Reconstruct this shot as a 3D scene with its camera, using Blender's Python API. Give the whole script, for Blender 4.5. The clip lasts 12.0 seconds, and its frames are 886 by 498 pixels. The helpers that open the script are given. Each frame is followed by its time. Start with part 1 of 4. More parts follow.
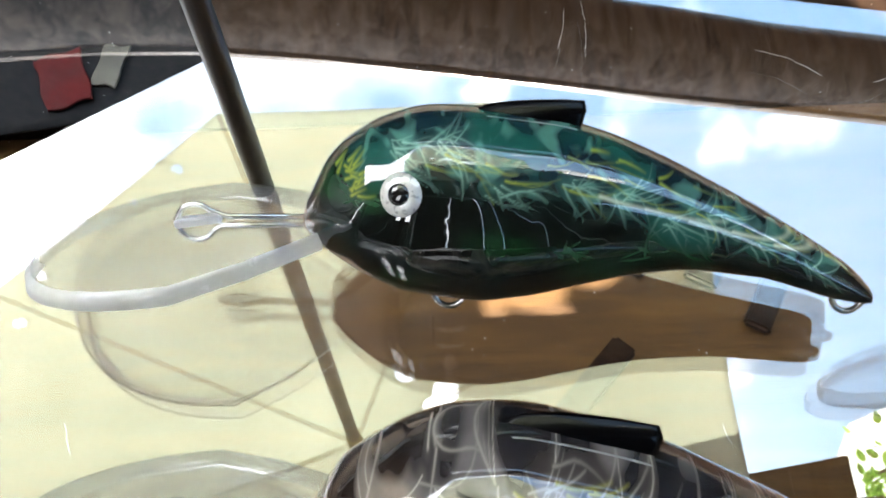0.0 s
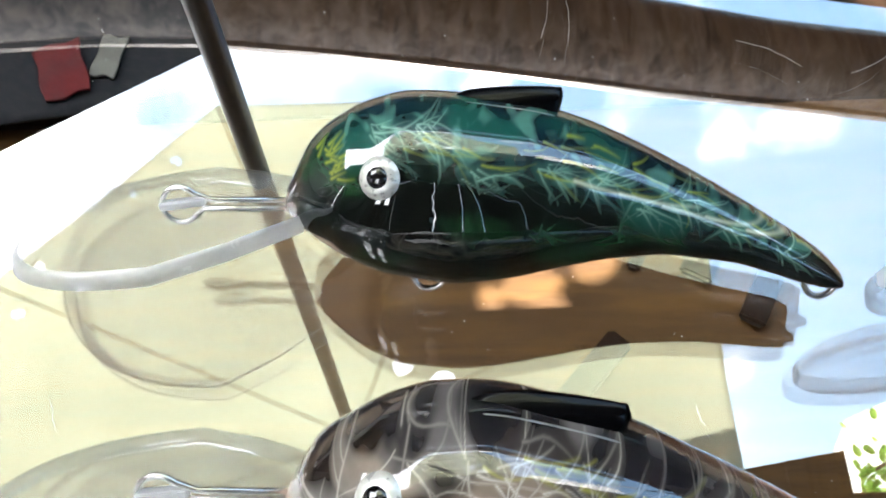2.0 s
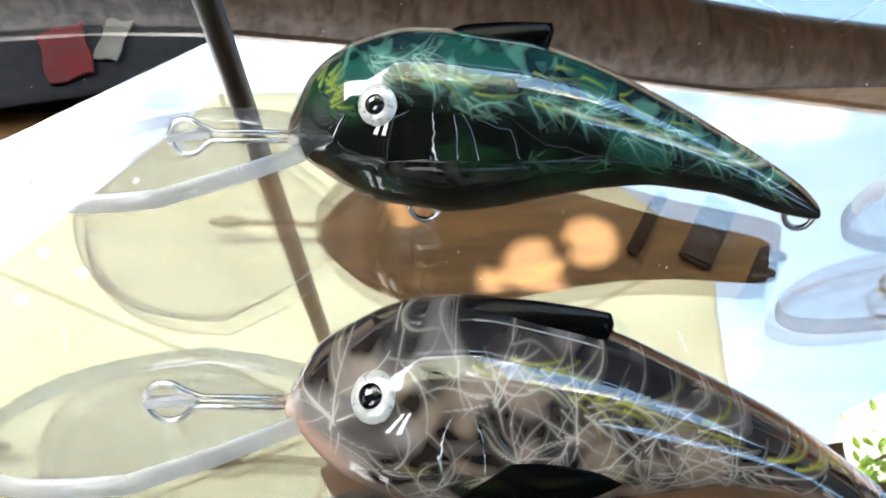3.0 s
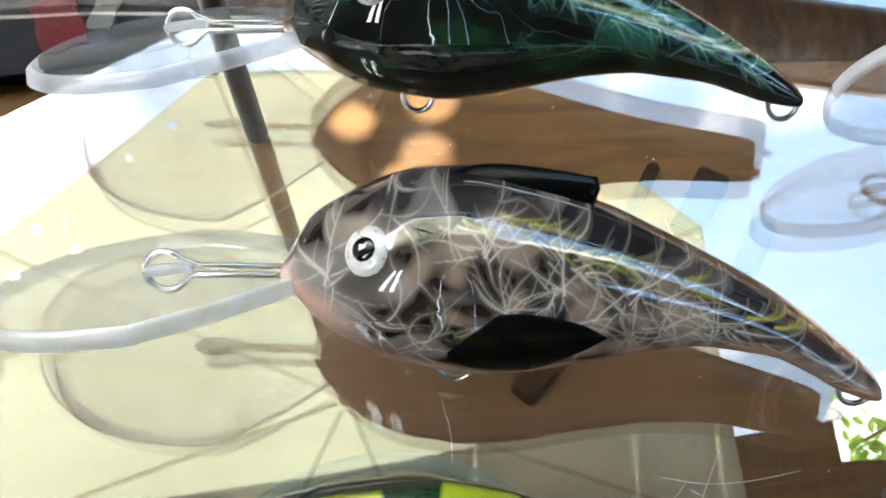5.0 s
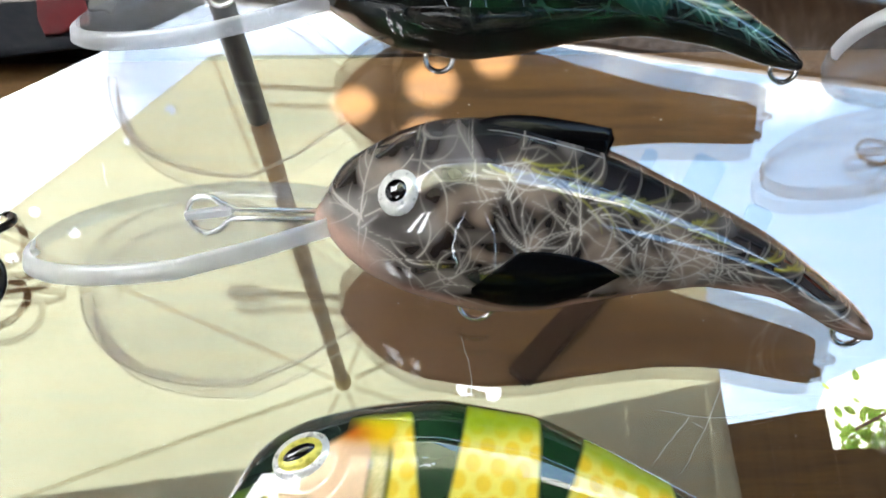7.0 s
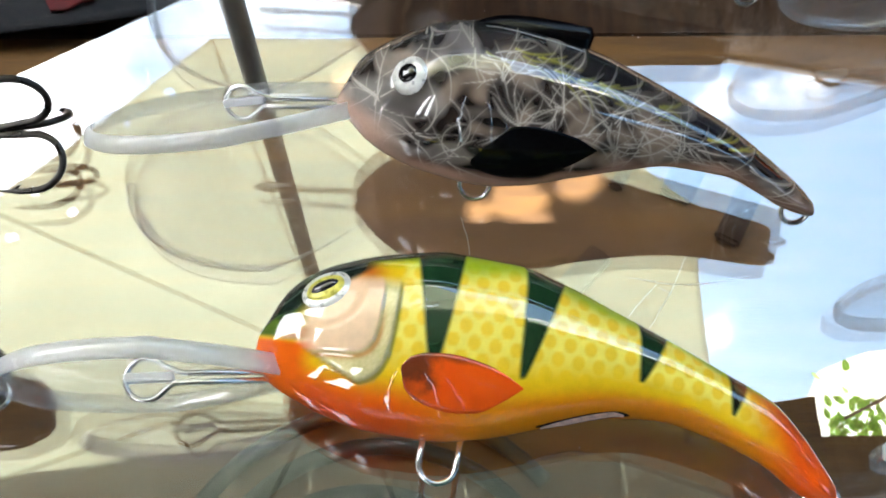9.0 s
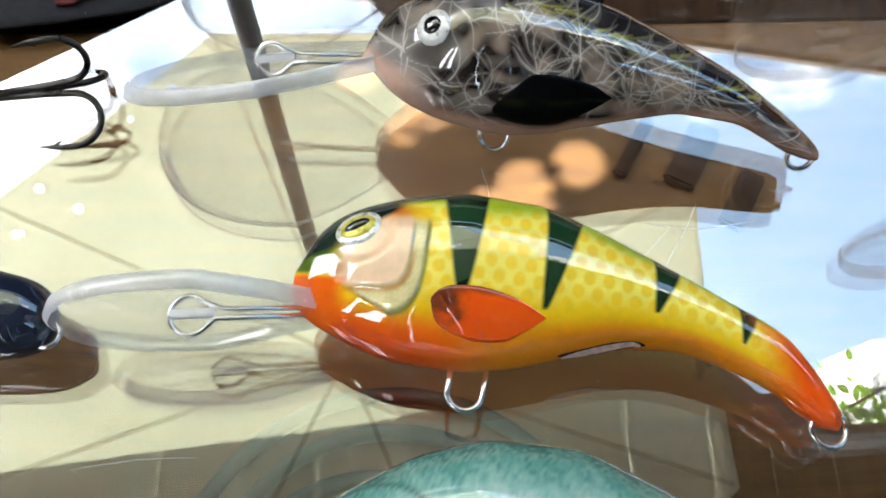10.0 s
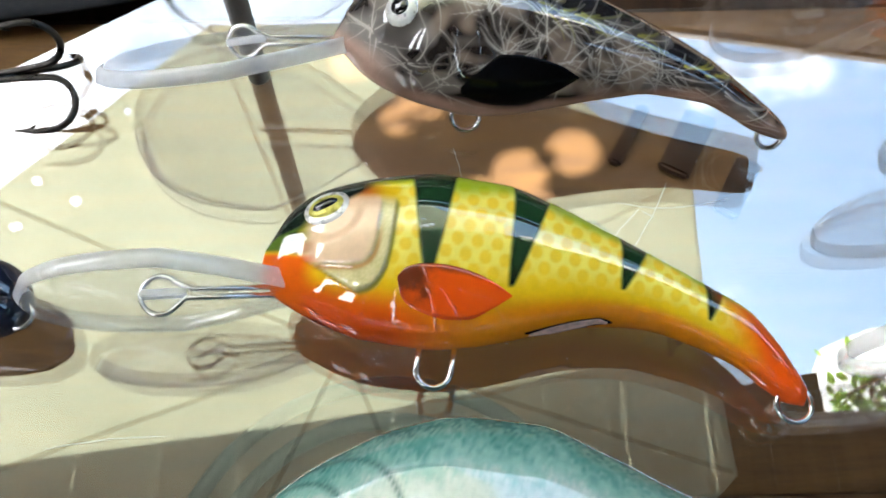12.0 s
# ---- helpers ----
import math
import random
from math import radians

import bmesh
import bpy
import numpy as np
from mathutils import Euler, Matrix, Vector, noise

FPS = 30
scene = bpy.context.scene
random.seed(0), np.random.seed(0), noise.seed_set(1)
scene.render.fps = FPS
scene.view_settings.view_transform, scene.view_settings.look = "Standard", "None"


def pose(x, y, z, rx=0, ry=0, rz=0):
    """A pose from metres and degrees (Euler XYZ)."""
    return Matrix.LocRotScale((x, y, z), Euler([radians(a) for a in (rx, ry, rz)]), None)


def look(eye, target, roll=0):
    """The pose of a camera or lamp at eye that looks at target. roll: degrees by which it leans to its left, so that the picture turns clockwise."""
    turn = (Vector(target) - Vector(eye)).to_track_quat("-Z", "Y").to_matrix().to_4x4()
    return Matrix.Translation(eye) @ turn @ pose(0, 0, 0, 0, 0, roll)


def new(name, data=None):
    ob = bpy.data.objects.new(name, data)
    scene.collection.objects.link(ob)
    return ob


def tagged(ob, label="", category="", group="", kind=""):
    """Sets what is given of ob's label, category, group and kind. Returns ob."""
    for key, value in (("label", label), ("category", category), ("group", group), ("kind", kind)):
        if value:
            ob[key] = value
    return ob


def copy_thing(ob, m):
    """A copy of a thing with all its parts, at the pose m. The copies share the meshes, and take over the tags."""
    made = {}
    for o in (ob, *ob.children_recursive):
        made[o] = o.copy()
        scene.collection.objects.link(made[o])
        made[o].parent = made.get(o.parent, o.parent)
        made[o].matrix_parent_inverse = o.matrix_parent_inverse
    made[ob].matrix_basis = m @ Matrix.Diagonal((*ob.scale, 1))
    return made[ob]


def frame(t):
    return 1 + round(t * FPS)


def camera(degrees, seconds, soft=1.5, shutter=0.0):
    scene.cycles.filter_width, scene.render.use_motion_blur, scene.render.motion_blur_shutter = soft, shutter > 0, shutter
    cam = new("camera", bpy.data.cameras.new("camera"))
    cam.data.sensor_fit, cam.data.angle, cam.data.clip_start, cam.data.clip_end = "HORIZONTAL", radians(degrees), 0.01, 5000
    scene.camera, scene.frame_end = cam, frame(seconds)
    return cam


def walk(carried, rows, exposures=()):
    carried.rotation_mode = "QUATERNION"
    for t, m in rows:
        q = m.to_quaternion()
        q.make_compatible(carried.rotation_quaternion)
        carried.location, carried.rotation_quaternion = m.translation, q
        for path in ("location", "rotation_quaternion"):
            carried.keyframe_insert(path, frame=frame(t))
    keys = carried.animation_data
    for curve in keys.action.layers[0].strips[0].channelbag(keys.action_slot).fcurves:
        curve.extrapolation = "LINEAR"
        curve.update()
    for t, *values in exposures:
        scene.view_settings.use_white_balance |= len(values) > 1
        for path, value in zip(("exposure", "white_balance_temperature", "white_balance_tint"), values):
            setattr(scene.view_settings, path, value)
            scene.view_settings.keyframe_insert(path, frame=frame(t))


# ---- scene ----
EXPOSURES = [(0.0, 2.58), (2.0, 2.66), (3.0, 2.80), (5.0, 2.72), (7.2, 2.60), (9.0, 2.55), (12.0, 2.42)]
cam = camera(51.12, 12.0, 1.8)
PATH = [
    (0, 0.00020, 0.00117, 0.86319, 27.952, 1.133, -2.153),
    (0.5, 0.00170, 0.00125, 0.86418, 27.815, 1.063, -2.121),
    (1, 0.00123, 0.00049, 0.86342, 27.829, 0.976, -2.047),
    (1.5, 0.00181, 0.00103, 0.86430, 27.764, 0.987, -1.879),
    (2, 0.00290, -0.00129, 0.86452, 27.598, 0.950, -1.853),
    (2.5, 0.00207, -0.00763, 0.86716, 27.562, 0.972, -1.688),
    (3, 0.00360, -0.01197, 0.86555, 27.165, 0.888, -1.482),
    (3.2, 0.00399, -0.01354, 0.86541, 27.061, 0.885, -1.463),
    (4.8, 0.00327, -0.02363, 0.86228, 26.398, 0.567, -1.574),
    (5, 0.00346, -0.02625, 0.86194, 26.226, 0.482, -1.548),
    (5.5, 0.00245, -0.03152, 0.86316, 25.823, 0.406, -1.409),
    (6, 0.00216, -0.03230, 0.86374, 25.686, 0.282, -1.424),
    (6.5, 0.00166, -0.03178, 0.86498, 25.655, 0.179, -1.420),
    (7, -0.00047, -0.03505, 0.86703, 25.539, -0.008, -1.212),
    (7.2, -0.00081, -0.03807, 0.86610, 25.387, 0.062, -1.081),
    (8.8, -0.00159, -0.05668, 0.87994, 25.114, -0.599, -0.671),
    (9, -0.00207, -0.05924, 0.87815, 25.076, -0.547, -0.763),
    (9.5, -0.00558, -0.06356, 0.88130, 24.982, -0.262, -0.983),
    (10, -0.00567, -0.06972, 0.88146, 24.835, -0.166, -1.246),
    (10.5, -0.00301, -0.07256, 0.88203, 24.692, -0.196, -1.256),
    (11, -0.00385, -0.07159, 0.88306, 24.674, -0.263, -1.319),
    (11.5, -0.00163, -0.07135, 0.88143, 24.453, -0.086, -1.380),
    (12, -0.00094, -0.07199, 0.88185, 24.286, -0.013, -1.545),
]
walk(cam, [(t, pose(x, y, z, rx, ry, rz)) for t, x, y, z, rx, ry, rz in PATH], EXPOSURES)

TABLE = 0.74  # top of the glass


# ---- world and light ----
SUN_AZ, SUN_EL = 0.0, 87.0  # degrees from straight ahead (left: minus), and above the horizon
world = bpy.data.worlds.new("world")
scene.world = world
world.use_nodes = True
wn, wl = world.node_tree.nodes, world.node_tree.links
wn.clear()
sky = wn.new("ShaderNodeTexSky")
sky.sky_type, sky.sun_disc = "NISHITA", False
sky.sun_elevation, sky.sun_rotation = radians(SUN_EL), radians(SUN_AZ)
sky.air_density, sky.dust_density, sky.ozone_density = 1.0, 1.0, 0.35
coord = wn.new("ShaderNodeTexCoord")
puffs = wn.new("ShaderNodeTexNoise")
puffs.inputs["Scale"].default_value, puffs.inputs["Detail"].default_value = 2.6, 7.0
puffs.inputs["Roughness"].default_value = 0.55
shift = wn.new("ShaderNodeMapping")
shift.inputs["Location"].default_value = (1.35, 0.0, 0.4)
wl.new(coord.outputs["Generated"], shift.inputs["Vector"])
wl.new(shift.outputs["Vector"], puffs.inputs["Vector"])
ramp = wn.new("ShaderNodeValToRGB")
ramp.color_ramp.elements[0].position, ramp.color_ramp.elements[1].position = 0.48, 0.74
west = wn.new("ShaderNodeSeparateXYZ")
wl.new(coord.outputs["Generated"], west.inputs[0])
drift = wn.new("ShaderNodeMath")  # cloud cover thins towards the east
drift.operation = "MULTIPLY_ADD"
drift.inputs[1].default_value = -0.55
wl.new(west.outputs[0], drift.inputs[0])
wl.new(puffs.outputs["Fac"], drift.inputs[2])
wl.new(drift.outputs[0], ramp.inputs["Fac"])
cloud_mix = wn.new("ShaderNodeMixRGB")
cloud_mix.inputs[2].default_value = (13.0, 13.3, 13.8, 1)
tufts = wn.new("ShaderNodeTexNoise")  # small scattered clouds in the blue
tufts.inputs["Scale"].default_value, tufts.inputs["Detail"].default_value = 7.0, 5.0
wl.new(shift.outputs["Vector"], tufts.inputs["Vector"])
thin = wn.new("ShaderNodeMapRange")
thin.interpolation_type = "SMOOTHSTEP"
for n, v in ((1, 0.58), (2, 0.74), (3, 0.0), (4, 0.75)):
    thin.inputs[n].default_value = v
wl.new(tufts.outputs["Fac"], thin.inputs[0])
cover = wn.new("ShaderNodeMath")
cover.operation = "MAXIMUM"
wl.new(ramp.outputs["Color"], cover.inputs[0])
wl.new(thin.outputs[0], cover.inputs[1])
wl.new(cover.outputs[0], cloud_mix.inputs["Fac"])
air = wn.new("ShaderNodeMixRGB")  # a slightly hazy, greener blue
air.blend_type = "MULTIPLY"
air.inputs["Fac"].default_value, air.inputs[2].default_value = 1.0, (0.95, 1.15, 1.09, 1)
wl.new(sky.outputs["Color"], air.inputs[1])
wl.new(air.outputs["Color"], cloud_mix.inputs[1])
back = wn.new("ShaderNodeBackground")
back.inputs["Strength"].default_value = 0.15
wl.new(cloud_mix.outputs["Color"], back.inputs["Color"])
wl.new(back.outputs["Background"], wn.new("ShaderNodeOutputWorld").inputs["Surface"])

sun = new("sun", bpy.data.lights.new("sun", "SUN"))
sun.data.energy, sun.data.angle, sun.data.color = 5.0, radians(0.42), (1.0, 0.97, 0.92)
SUN_WAY = Vector((math.sin(radians(SUN_AZ)) * math.cos(radians(SUN_EL)), math.cos(radians(SUN_AZ)) * math.cos(radians(SUN_EL)), math.sin(radians(SUN_EL))))
sun.matrix_world = look(tuple(SUN_WAY * 20), (0, 0, 0))


# ---- materials ----
class Nodes:
    """A short way to write node materials."""

    def __init__(self, name):
        self.mat = bpy.data.materials.new(name)
        self.mat.use_nodes = True
        self.tree = self.mat.node_tree
        self.bsdf = self.tree.nodes["Principled BSDF"]
        self.out = self.tree.nodes["Material Output"]

    def add(self, kind, values=(), **inputs):
        node = self.tree.nodes.new("ShaderNode" + kind)
        for key, value in inputs.items():
            self.put(node.inputs[key.replace("_", " ")], value)
        for n, value in enumerate(values):
            if value is not None:
                self.put(node.inputs[n], value)
        return node

    def put(self, socket, value):
        if isinstance(value, bpy.types.NodeSocket):
            self.tree.links.new(value, socket)
        elif isinstance(value, (tuple, list)) and len(value) == 3 and socket.type == "RGBA":
            socket.default_value = (*value, 1)
        else:
            socket.default_value = value

    def set(self, **inputs):
        for key, value in inputs.items():
            self.put(self.bsdf.inputs[key.replace("_", " ")], value)
        return self

    def place(self, scale=(1, 1, 1), offset=(0, 0, 0), spin=0.0):
        c = self.add("TexCoord")
        turned = self.add("Mapping", Vector=c.outputs["Object"], Rotation=(0, 0, radians(spin))).outputs["Vector"] if spin else c.outputs["Object"]
        return self.add("Mapping", Vector=turned, Scale=scale, Location=offset).outputs["Vector"]

    def noise(self, vector, scale, detail=4.0, rough=0.55, twist=0.0):
        return self.add("TexNoise", Vector=vector, Scale=scale, Detail=detail, Roughness=rough, Distortion=twist).outputs["Fac"]

    def math(self, op, a, b=0.0):
        node = self.tree.nodes.new("ShaderNodeMath")
        node.operation = op
        self.put(node.inputs[0], a), self.put(node.inputs[1], b)
        return node.outputs[0]

    def step(self, value, low, high, a=0.0, b=1.0):
        node = self.tree.nodes.new("ShaderNodeMapRange")
        node.interpolation_type = "SMOOTHSTEP"
        for n, v in enumerate((value, low, high, a, b)):
            self.put(node.inputs[n], v)
        return node.outputs[0]

    def mix(self, fac, a, b):
        node = self.tree.nodes.new("ShaderNodeMixRGB")
        self.put(node.inputs[0], fac), self.put(node.inputs[1], a), self.put(node.inputs[2], b)
        return node.outputs[0]

    def bump(self, height, strength=0.3, distance=0.001):
        self.put(self.bsdf.inputs["Normal"], self.add("Bump", Height=height, Strength=strength, Distance=distance).outputs["Normal"])
        return self


def glass_material():
    m = Nodes("table_glass")
    v = m.place()
    smear = m.noise(v, 22.0, 5)
    return m.set(Base_Color=(0.97, 0.985, 0.975), Roughness=m.step(smear, 0.45, 0.8, 0.0, 0.004), IOR=GLASS_IOR, Transmission_Weight=1.0).mat


def plain(name, color, rough=0.5, metal=0.0, vary=0.15, scale=40.0, bump=0.0):
    m = Nodes(name)
    n = m.noise(m.place(), scale, 6)
    dark = tuple(c * (1 - vary) for c in color)
    light = tuple(min(1, c * (1 + vary)) for c in color)
    m.set(Base_Color=m.mix(m.step(n, 0.3, 0.7), dark, light), Roughness=m.step(n, 0.3, 0.7, rough * 0.85, min(1, rough * 1.15)), Metallic=metal)
    if bump:
        m.bump(n, bump, 0.002)
    return m.mat


def lacquer(m, rough=0.3):
    m.set(Roughness=0.6, Specular_IOR_Level=0.05, Coat_Weight=1.0, Coat_Roughness=0.012, Coat_IOR=1.85)
    wave = m.noise(m.place(), 260.0, 2)
    m.put(m.bsdf.inputs["Coat Normal"], m.add("Bump", Height=wave, Strength=0.05, Distance=0.0004).outputs["Normal"])
    return m.mat


def painted(name, grain=500.0, rough=0.35):
    """Lacquer whose pigment is painted on the body by its own function (colour attribute 'paint')."""
    m = Nodes(name)
    paint = m.add("VertexColor")
    paint.layer_name = "paint"
    n = m.noise(m.place(), grain, 4, 0.6)
    m.set(Base_Color=m.mix(m.step(n, 0.3, 0.75, 0.0, 0.22), paint.outputs["Color"], m.mix(0.5, paint.outputs["Color"], (0.02, 0.02, 0.01))))
    return lacquer(m, rough)


def plastic(name, milk, gloss, rough, tint):
    """Moulded plastic: part of the light goes straight through, part is scattered, part mirrored."""
    m = Nodes(name)
    n = m.noise(m.place(), 300, 3)
    through_it = m.add("BsdfTransparent", Color=(0.97, 0.975, 0.98))
    scatter = m.add("AddShader", (m.add("BsdfTranslucent", Color=tuple(c * 0.5 for c in tint)).outputs[0], m.add("BsdfDiffuse", Color=tuple(c * 0.5 for c in tint)).outputs[0]))
    shine = m.add("BsdfGlossy", Color=(1, 1, 1), Roughness=m.step(n, 0.3, 0.8, rough, rough * 2.5))
    first = m.add("MixShader", (m.step(n, 0.3, 0.7, milk * 0.95, milk * 1.05), through_it.outputs[0], scatter.outputs[0]))
    second = m.add("MixShader", (gloss, first.outputs[0], shine.outputs[0]))
    m.put(m.out.inputs["Surface"], second.outputs[0])
    return m.mat


def clear_plastic():
    return plastic("clear_plastic", 0.07, 0.07, 0.04, (0.85, 0.87, 0.90))


# the rim plastic once more, darkened: the far rim's dimness put into the colour
def far_rim_plastic():
    return plastic("dimmed_far_rim_plastic", 0.36, 0.12, 0.06, (0.36, 0.37, 0.40))


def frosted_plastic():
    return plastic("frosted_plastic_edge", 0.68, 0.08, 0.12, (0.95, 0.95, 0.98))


def canopy_cloth():
    m = Nodes("umbrella_canvas")
    v = m.place()
    n = m.noise(v, 3.0, 5)
    weave = m.noise(m.place((1, 1, 1)), 900, 1)
    color = m.mix(m.step(n, 0.3, 0.7), (0.53, 0.545, 0.455), (0.60, 0.61, 0.515))
    m.set(Base_Color=color, Roughness=0.9)
    thin = m.add("BsdfTranslucent", Color=color)
    blend = m.add("MixShader", (0.8, m.bsdf.outputs[0], thin.outputs[0]))
    m.put(m.out.inputs["Surface"], blend.outputs[0])
    m.bump(weave, 0.2, 0.0005)
    return m.mat


def seam_tape():
    m = Nodes("canopy_seam_tape")
    color = m.mix(m.noise(m.place(), 60, 3), (0.74, 0.74, 0.62), (0.82, 0.82, 0.70))
    m.set(Base_Color=color, Roughness=0.9)
    cloth = m.add("MixShader", (0.93, m.bsdf.outputs[0], m.add("BsdfTranslucent", Color=color).outputs[0]))
    m.put(m.out.inputs["Surface"], m.add("MixShader", (0.55, cloth.outputs[0], m.add("BsdfTransparent").outputs[0])).outputs[0])
    return m.mat


def boards(name, dark, light, scale=3.0, rough=0.6):
    m = Nodes(name)
    v = m.place((scale, scale * 0.08, scale))
    n = m.noise(v, 9, 8, 0.6, 0.6)
    fine = m.noise(m.place((scale * 4, scale * 0.4, scale * 4)), 30, 4)
    m.set(Base_Color=m.mix(m.step(n, 0.3, 0.7), dark, light), Roughness=m.step(fine, 0.3, 0.7, rough * 0.8, rough), Specular_IOR_Level=0.12)
    return m.bump(fine, 0.3, 0.002).mat


def ground_material():
    m = Nodes("bare_garden_soil")
    v = m.place()
    big, small = m.noise(v, 5, 5), m.noise(v, 90, 6)
    color = m.mix(m.step(big, 0.3, 0.7), (0.05, 0.036, 0.025), (0.09, 0.068, 0.046))
    return m.set(Base_Color=color, Roughness=0.9).bump(small, 0.4, 0.004).mat


def deck_material():
    m = Nodes("brown_deck_wood")
    v = m.place((1.0, 9.0, 9.0))
    shade = m.add("ObjectInfo").outputs["Random"]
    grain = m.noise(m.add("VectorMath", (v, m.add("CombineXYZ", X=m.math("MULTIPLY", shade, 30.0)).outputs[0])).outputs[0], 5, 8, 0.62, 0.7)
    fine = m.noise(m.place((6.0, 90.0, 90.0)), 6, 4)
    color = m.mix(m.step(grain, 0.3, 0.7), (0.095, 0.038, 0.004), (0.175, 0.076, 0.008))
    color = m.mix(m.step(fine, 0.45, 0.75, 0.0, 0.35), color, (0.035, 0.015, 0.004))
    color = m.mix(m.math("MULTIPLY", shade, 0.25), color, (0.055, 0.024, 0.006))
    return m.set(Base_Color=color, Roughness=0.75).bump(fine, 0.3, 0.002).mat


GLASS_IOR = 2.3
GLASS = glass_material()
GREEN, GREY = painted("green_marbled_lacquer", 700.0), painted("smoky_grey_marbled_lacquer", 700.0)
PERCH, TEAL = painted("perch_lacquer"), painted("teal_lacquer", 900.0)
NAVY = lacquer(Nodes("navy_lacquer").set(Base_Color=(0.010, 0.016, 0.035)), 0.3)
CLEAR, FROST, FAR_RIM = clear_plastic(), frosted_plastic(), far_rim_plastic()
PALE_LINE = plastic("pale_line_plastic", 0.4, 0.15, 0.05, (0.75, 0.75, 0.74))
STEEL = plain("bright_wire", (0.78, 0.77, 0.74), 0.22, 1.0, 0.1, 500)
BLACKENED = plain("blackened_hook_steel", (0.06, 0.055, 0.05), 0.3, 0.9, 0.3, 300)
JET = Nodes("jet_black_paint").set(Base_Color=(0.0025, 0.0025, 0.003), Roughness=0.16, Specular_IOR_Level=0.15).mat
def fin_lacquer():
    m = Nodes("orange_fin_lacquer")
    p = m.add("SeparateXYZ", Vector=m.place()).outputs
    blot = m.math("MULTIPLY", m.math("SUBTRACT", m.noise(m.place(), 320, 4), 0.5), 0.006)
    low = m.math("ADD", m.math("MULTIPLY", p[0], 0.45), m.math("MULTIPLY", p[1], -0.6))
    dark = m.math("MULTIPLY", m.step(m.math("ADD", p[0], blot), 0.0225, 0.0262, 1.0, 0.0), m.step(m.math("ADD", low, blot), 0.0062, 0.0082, 0.85, 0.25))
    rim = m.math("MULTIPLY", m.step(m.math("ADD", p[1], m.math("MULTIPLY", blot, 0.15)), 0.0084, 0.0094), m.step(p[0], 0.030, 0.036, 0.6, 0.0))
    dark = m.math("MAXIMUM", dark, rim)
    m.set(Base_Color=m.mix(dark, m.mix(m.noise(m.place(), 250, 3), (0.86, 0.12, 0.006), (0.78, 0.06, 0.004)), (0.05, 0.02, 0.01)))
    return lacquer(m)


ORANGE = fin_lacquer()
EYE_WHITE = plain("eye_silver", (0.72, 0.71, 0.68), 0.3, 0.35, 0.12, 900)
EYE_GOLD = plain("eye_gold", (0.62, 0.55, 0.10), 0.3, 0.2, 0.2, 900)
PUPIL = lacquer(Nodes("eye_pupil").set(Base_Color=(0.006, 0.006, 0.007)), 0.2)
MARK = plain("pale_pink_print", (0.74, 0.50, 0.42), 0.4, 0.0, 0.3, 900)
CANVAS, SEAM = canopy_cloth(), seam_tape()
POLE = plain("dark_pole_paint", (0.018, 0.017, 0.017), 0.4, 0.2, 0.3, 20)
RIB = plain("rib_wood", (0.36, 0.32, 0.20), 0.6, 0.0, 0.25, 30)
BEAM = boards("varnished_log", (0.022, 0.017, 0.014), (0.17, 0.13, 0.105), 1.5, 0.4)
ROOF = boards("weathered_roof_boards", (0.05, 0.035, 0.025), (0.13, 0.095, 0.07), 2.0, 0.8)
HOSE = plain("dark_green_rubber", (0.008, 0.018, 0.007), 0.6, 0.0, 0.25, 60)
BLACK_CLOTH = plain("black_wool", (0.010, 0.010, 0.013), 0.95, 0.0, 0.3, 40)
RED_CLOTH = plain("red_cloth", (0.11, 0.010, 0.012), 0.9, 0.0, 0.2, 25)
PALE_CLOTH = plain("pale_cloth", (0.16, 0.15, 0.13), 0.9, 0.0, 0.2, 25)
DARK_BOARD = boards("dark_stained_boards", (0.018, 0.014, 0.012), (0.05, 0.038, 0.03), 2.0, 0.6)
TIMBER = boards("dark_timber", (0.018, 0.008, 0.004), (0.04, 0.019, 0.009), 8.0, 0.85)
def sail_cloth():
    m = Nodes("white_sail_canvas")
    n = m.noise(m.place(), 5, 5)
    color = m.mix(m.step(n, 0.3, 0.7), (0.80, 0.79, 0.76), (0.86, 0.85, 0.82))
    m.set(Base_Color=color, Roughness=0.9)
    m.put(m.out.inputs["Surface"], m.add("MixShader", (0.75, m.bsdf.outputs[0], m.add("BsdfTranslucent", Color=color).outputs[0])).outputs[0])
    return m.mat


def leaf_material():
    m = Nodes("leaf_green")
    color = m.mix(m.noise(m.place(), 12, 3), (0.14, 0.30, 0.03), (0.34, 0.55, 0.10))
    m.set(Base_Color=color, Roughness=0.5)
    m.put(m.out.inputs["Surface"], m.add("MixShader", (0.75, m.bsdf.outputs[0], m.add("BsdfTranslucent", Color=color).outputs[0])).outputs[0])
    return m.mat


SAIL, LEAF = sail_cloth(), leaf_material()
BARK = plain("bark", (0.10, 0.075, 0.05), 0.9, 0.0, 0.4, 18, 0.6)
EARTH, DECK = ground_material(), deck_material()


# ---- building ----
def mesh_of(name, bm, material, smooth=True):
    data = bpy.data.meshes.new(name)
    bm.normal_update()
    bm.to_mesh(data)
    bm.free()
    for mat in material if isinstance(material, (list, tuple)) else (material,):
        data.materials.append(mat)
    if smooth:
        data.polygons.foreach_set("use_smooth", [True] * len(data.polygons))
    return data


def part(name, bm, material, parent=None, label="", smooth=True):
    ob = new(name, mesh_of(name, bm, material, smooth))
    ob.parent = parent
    return tagged(ob, label)


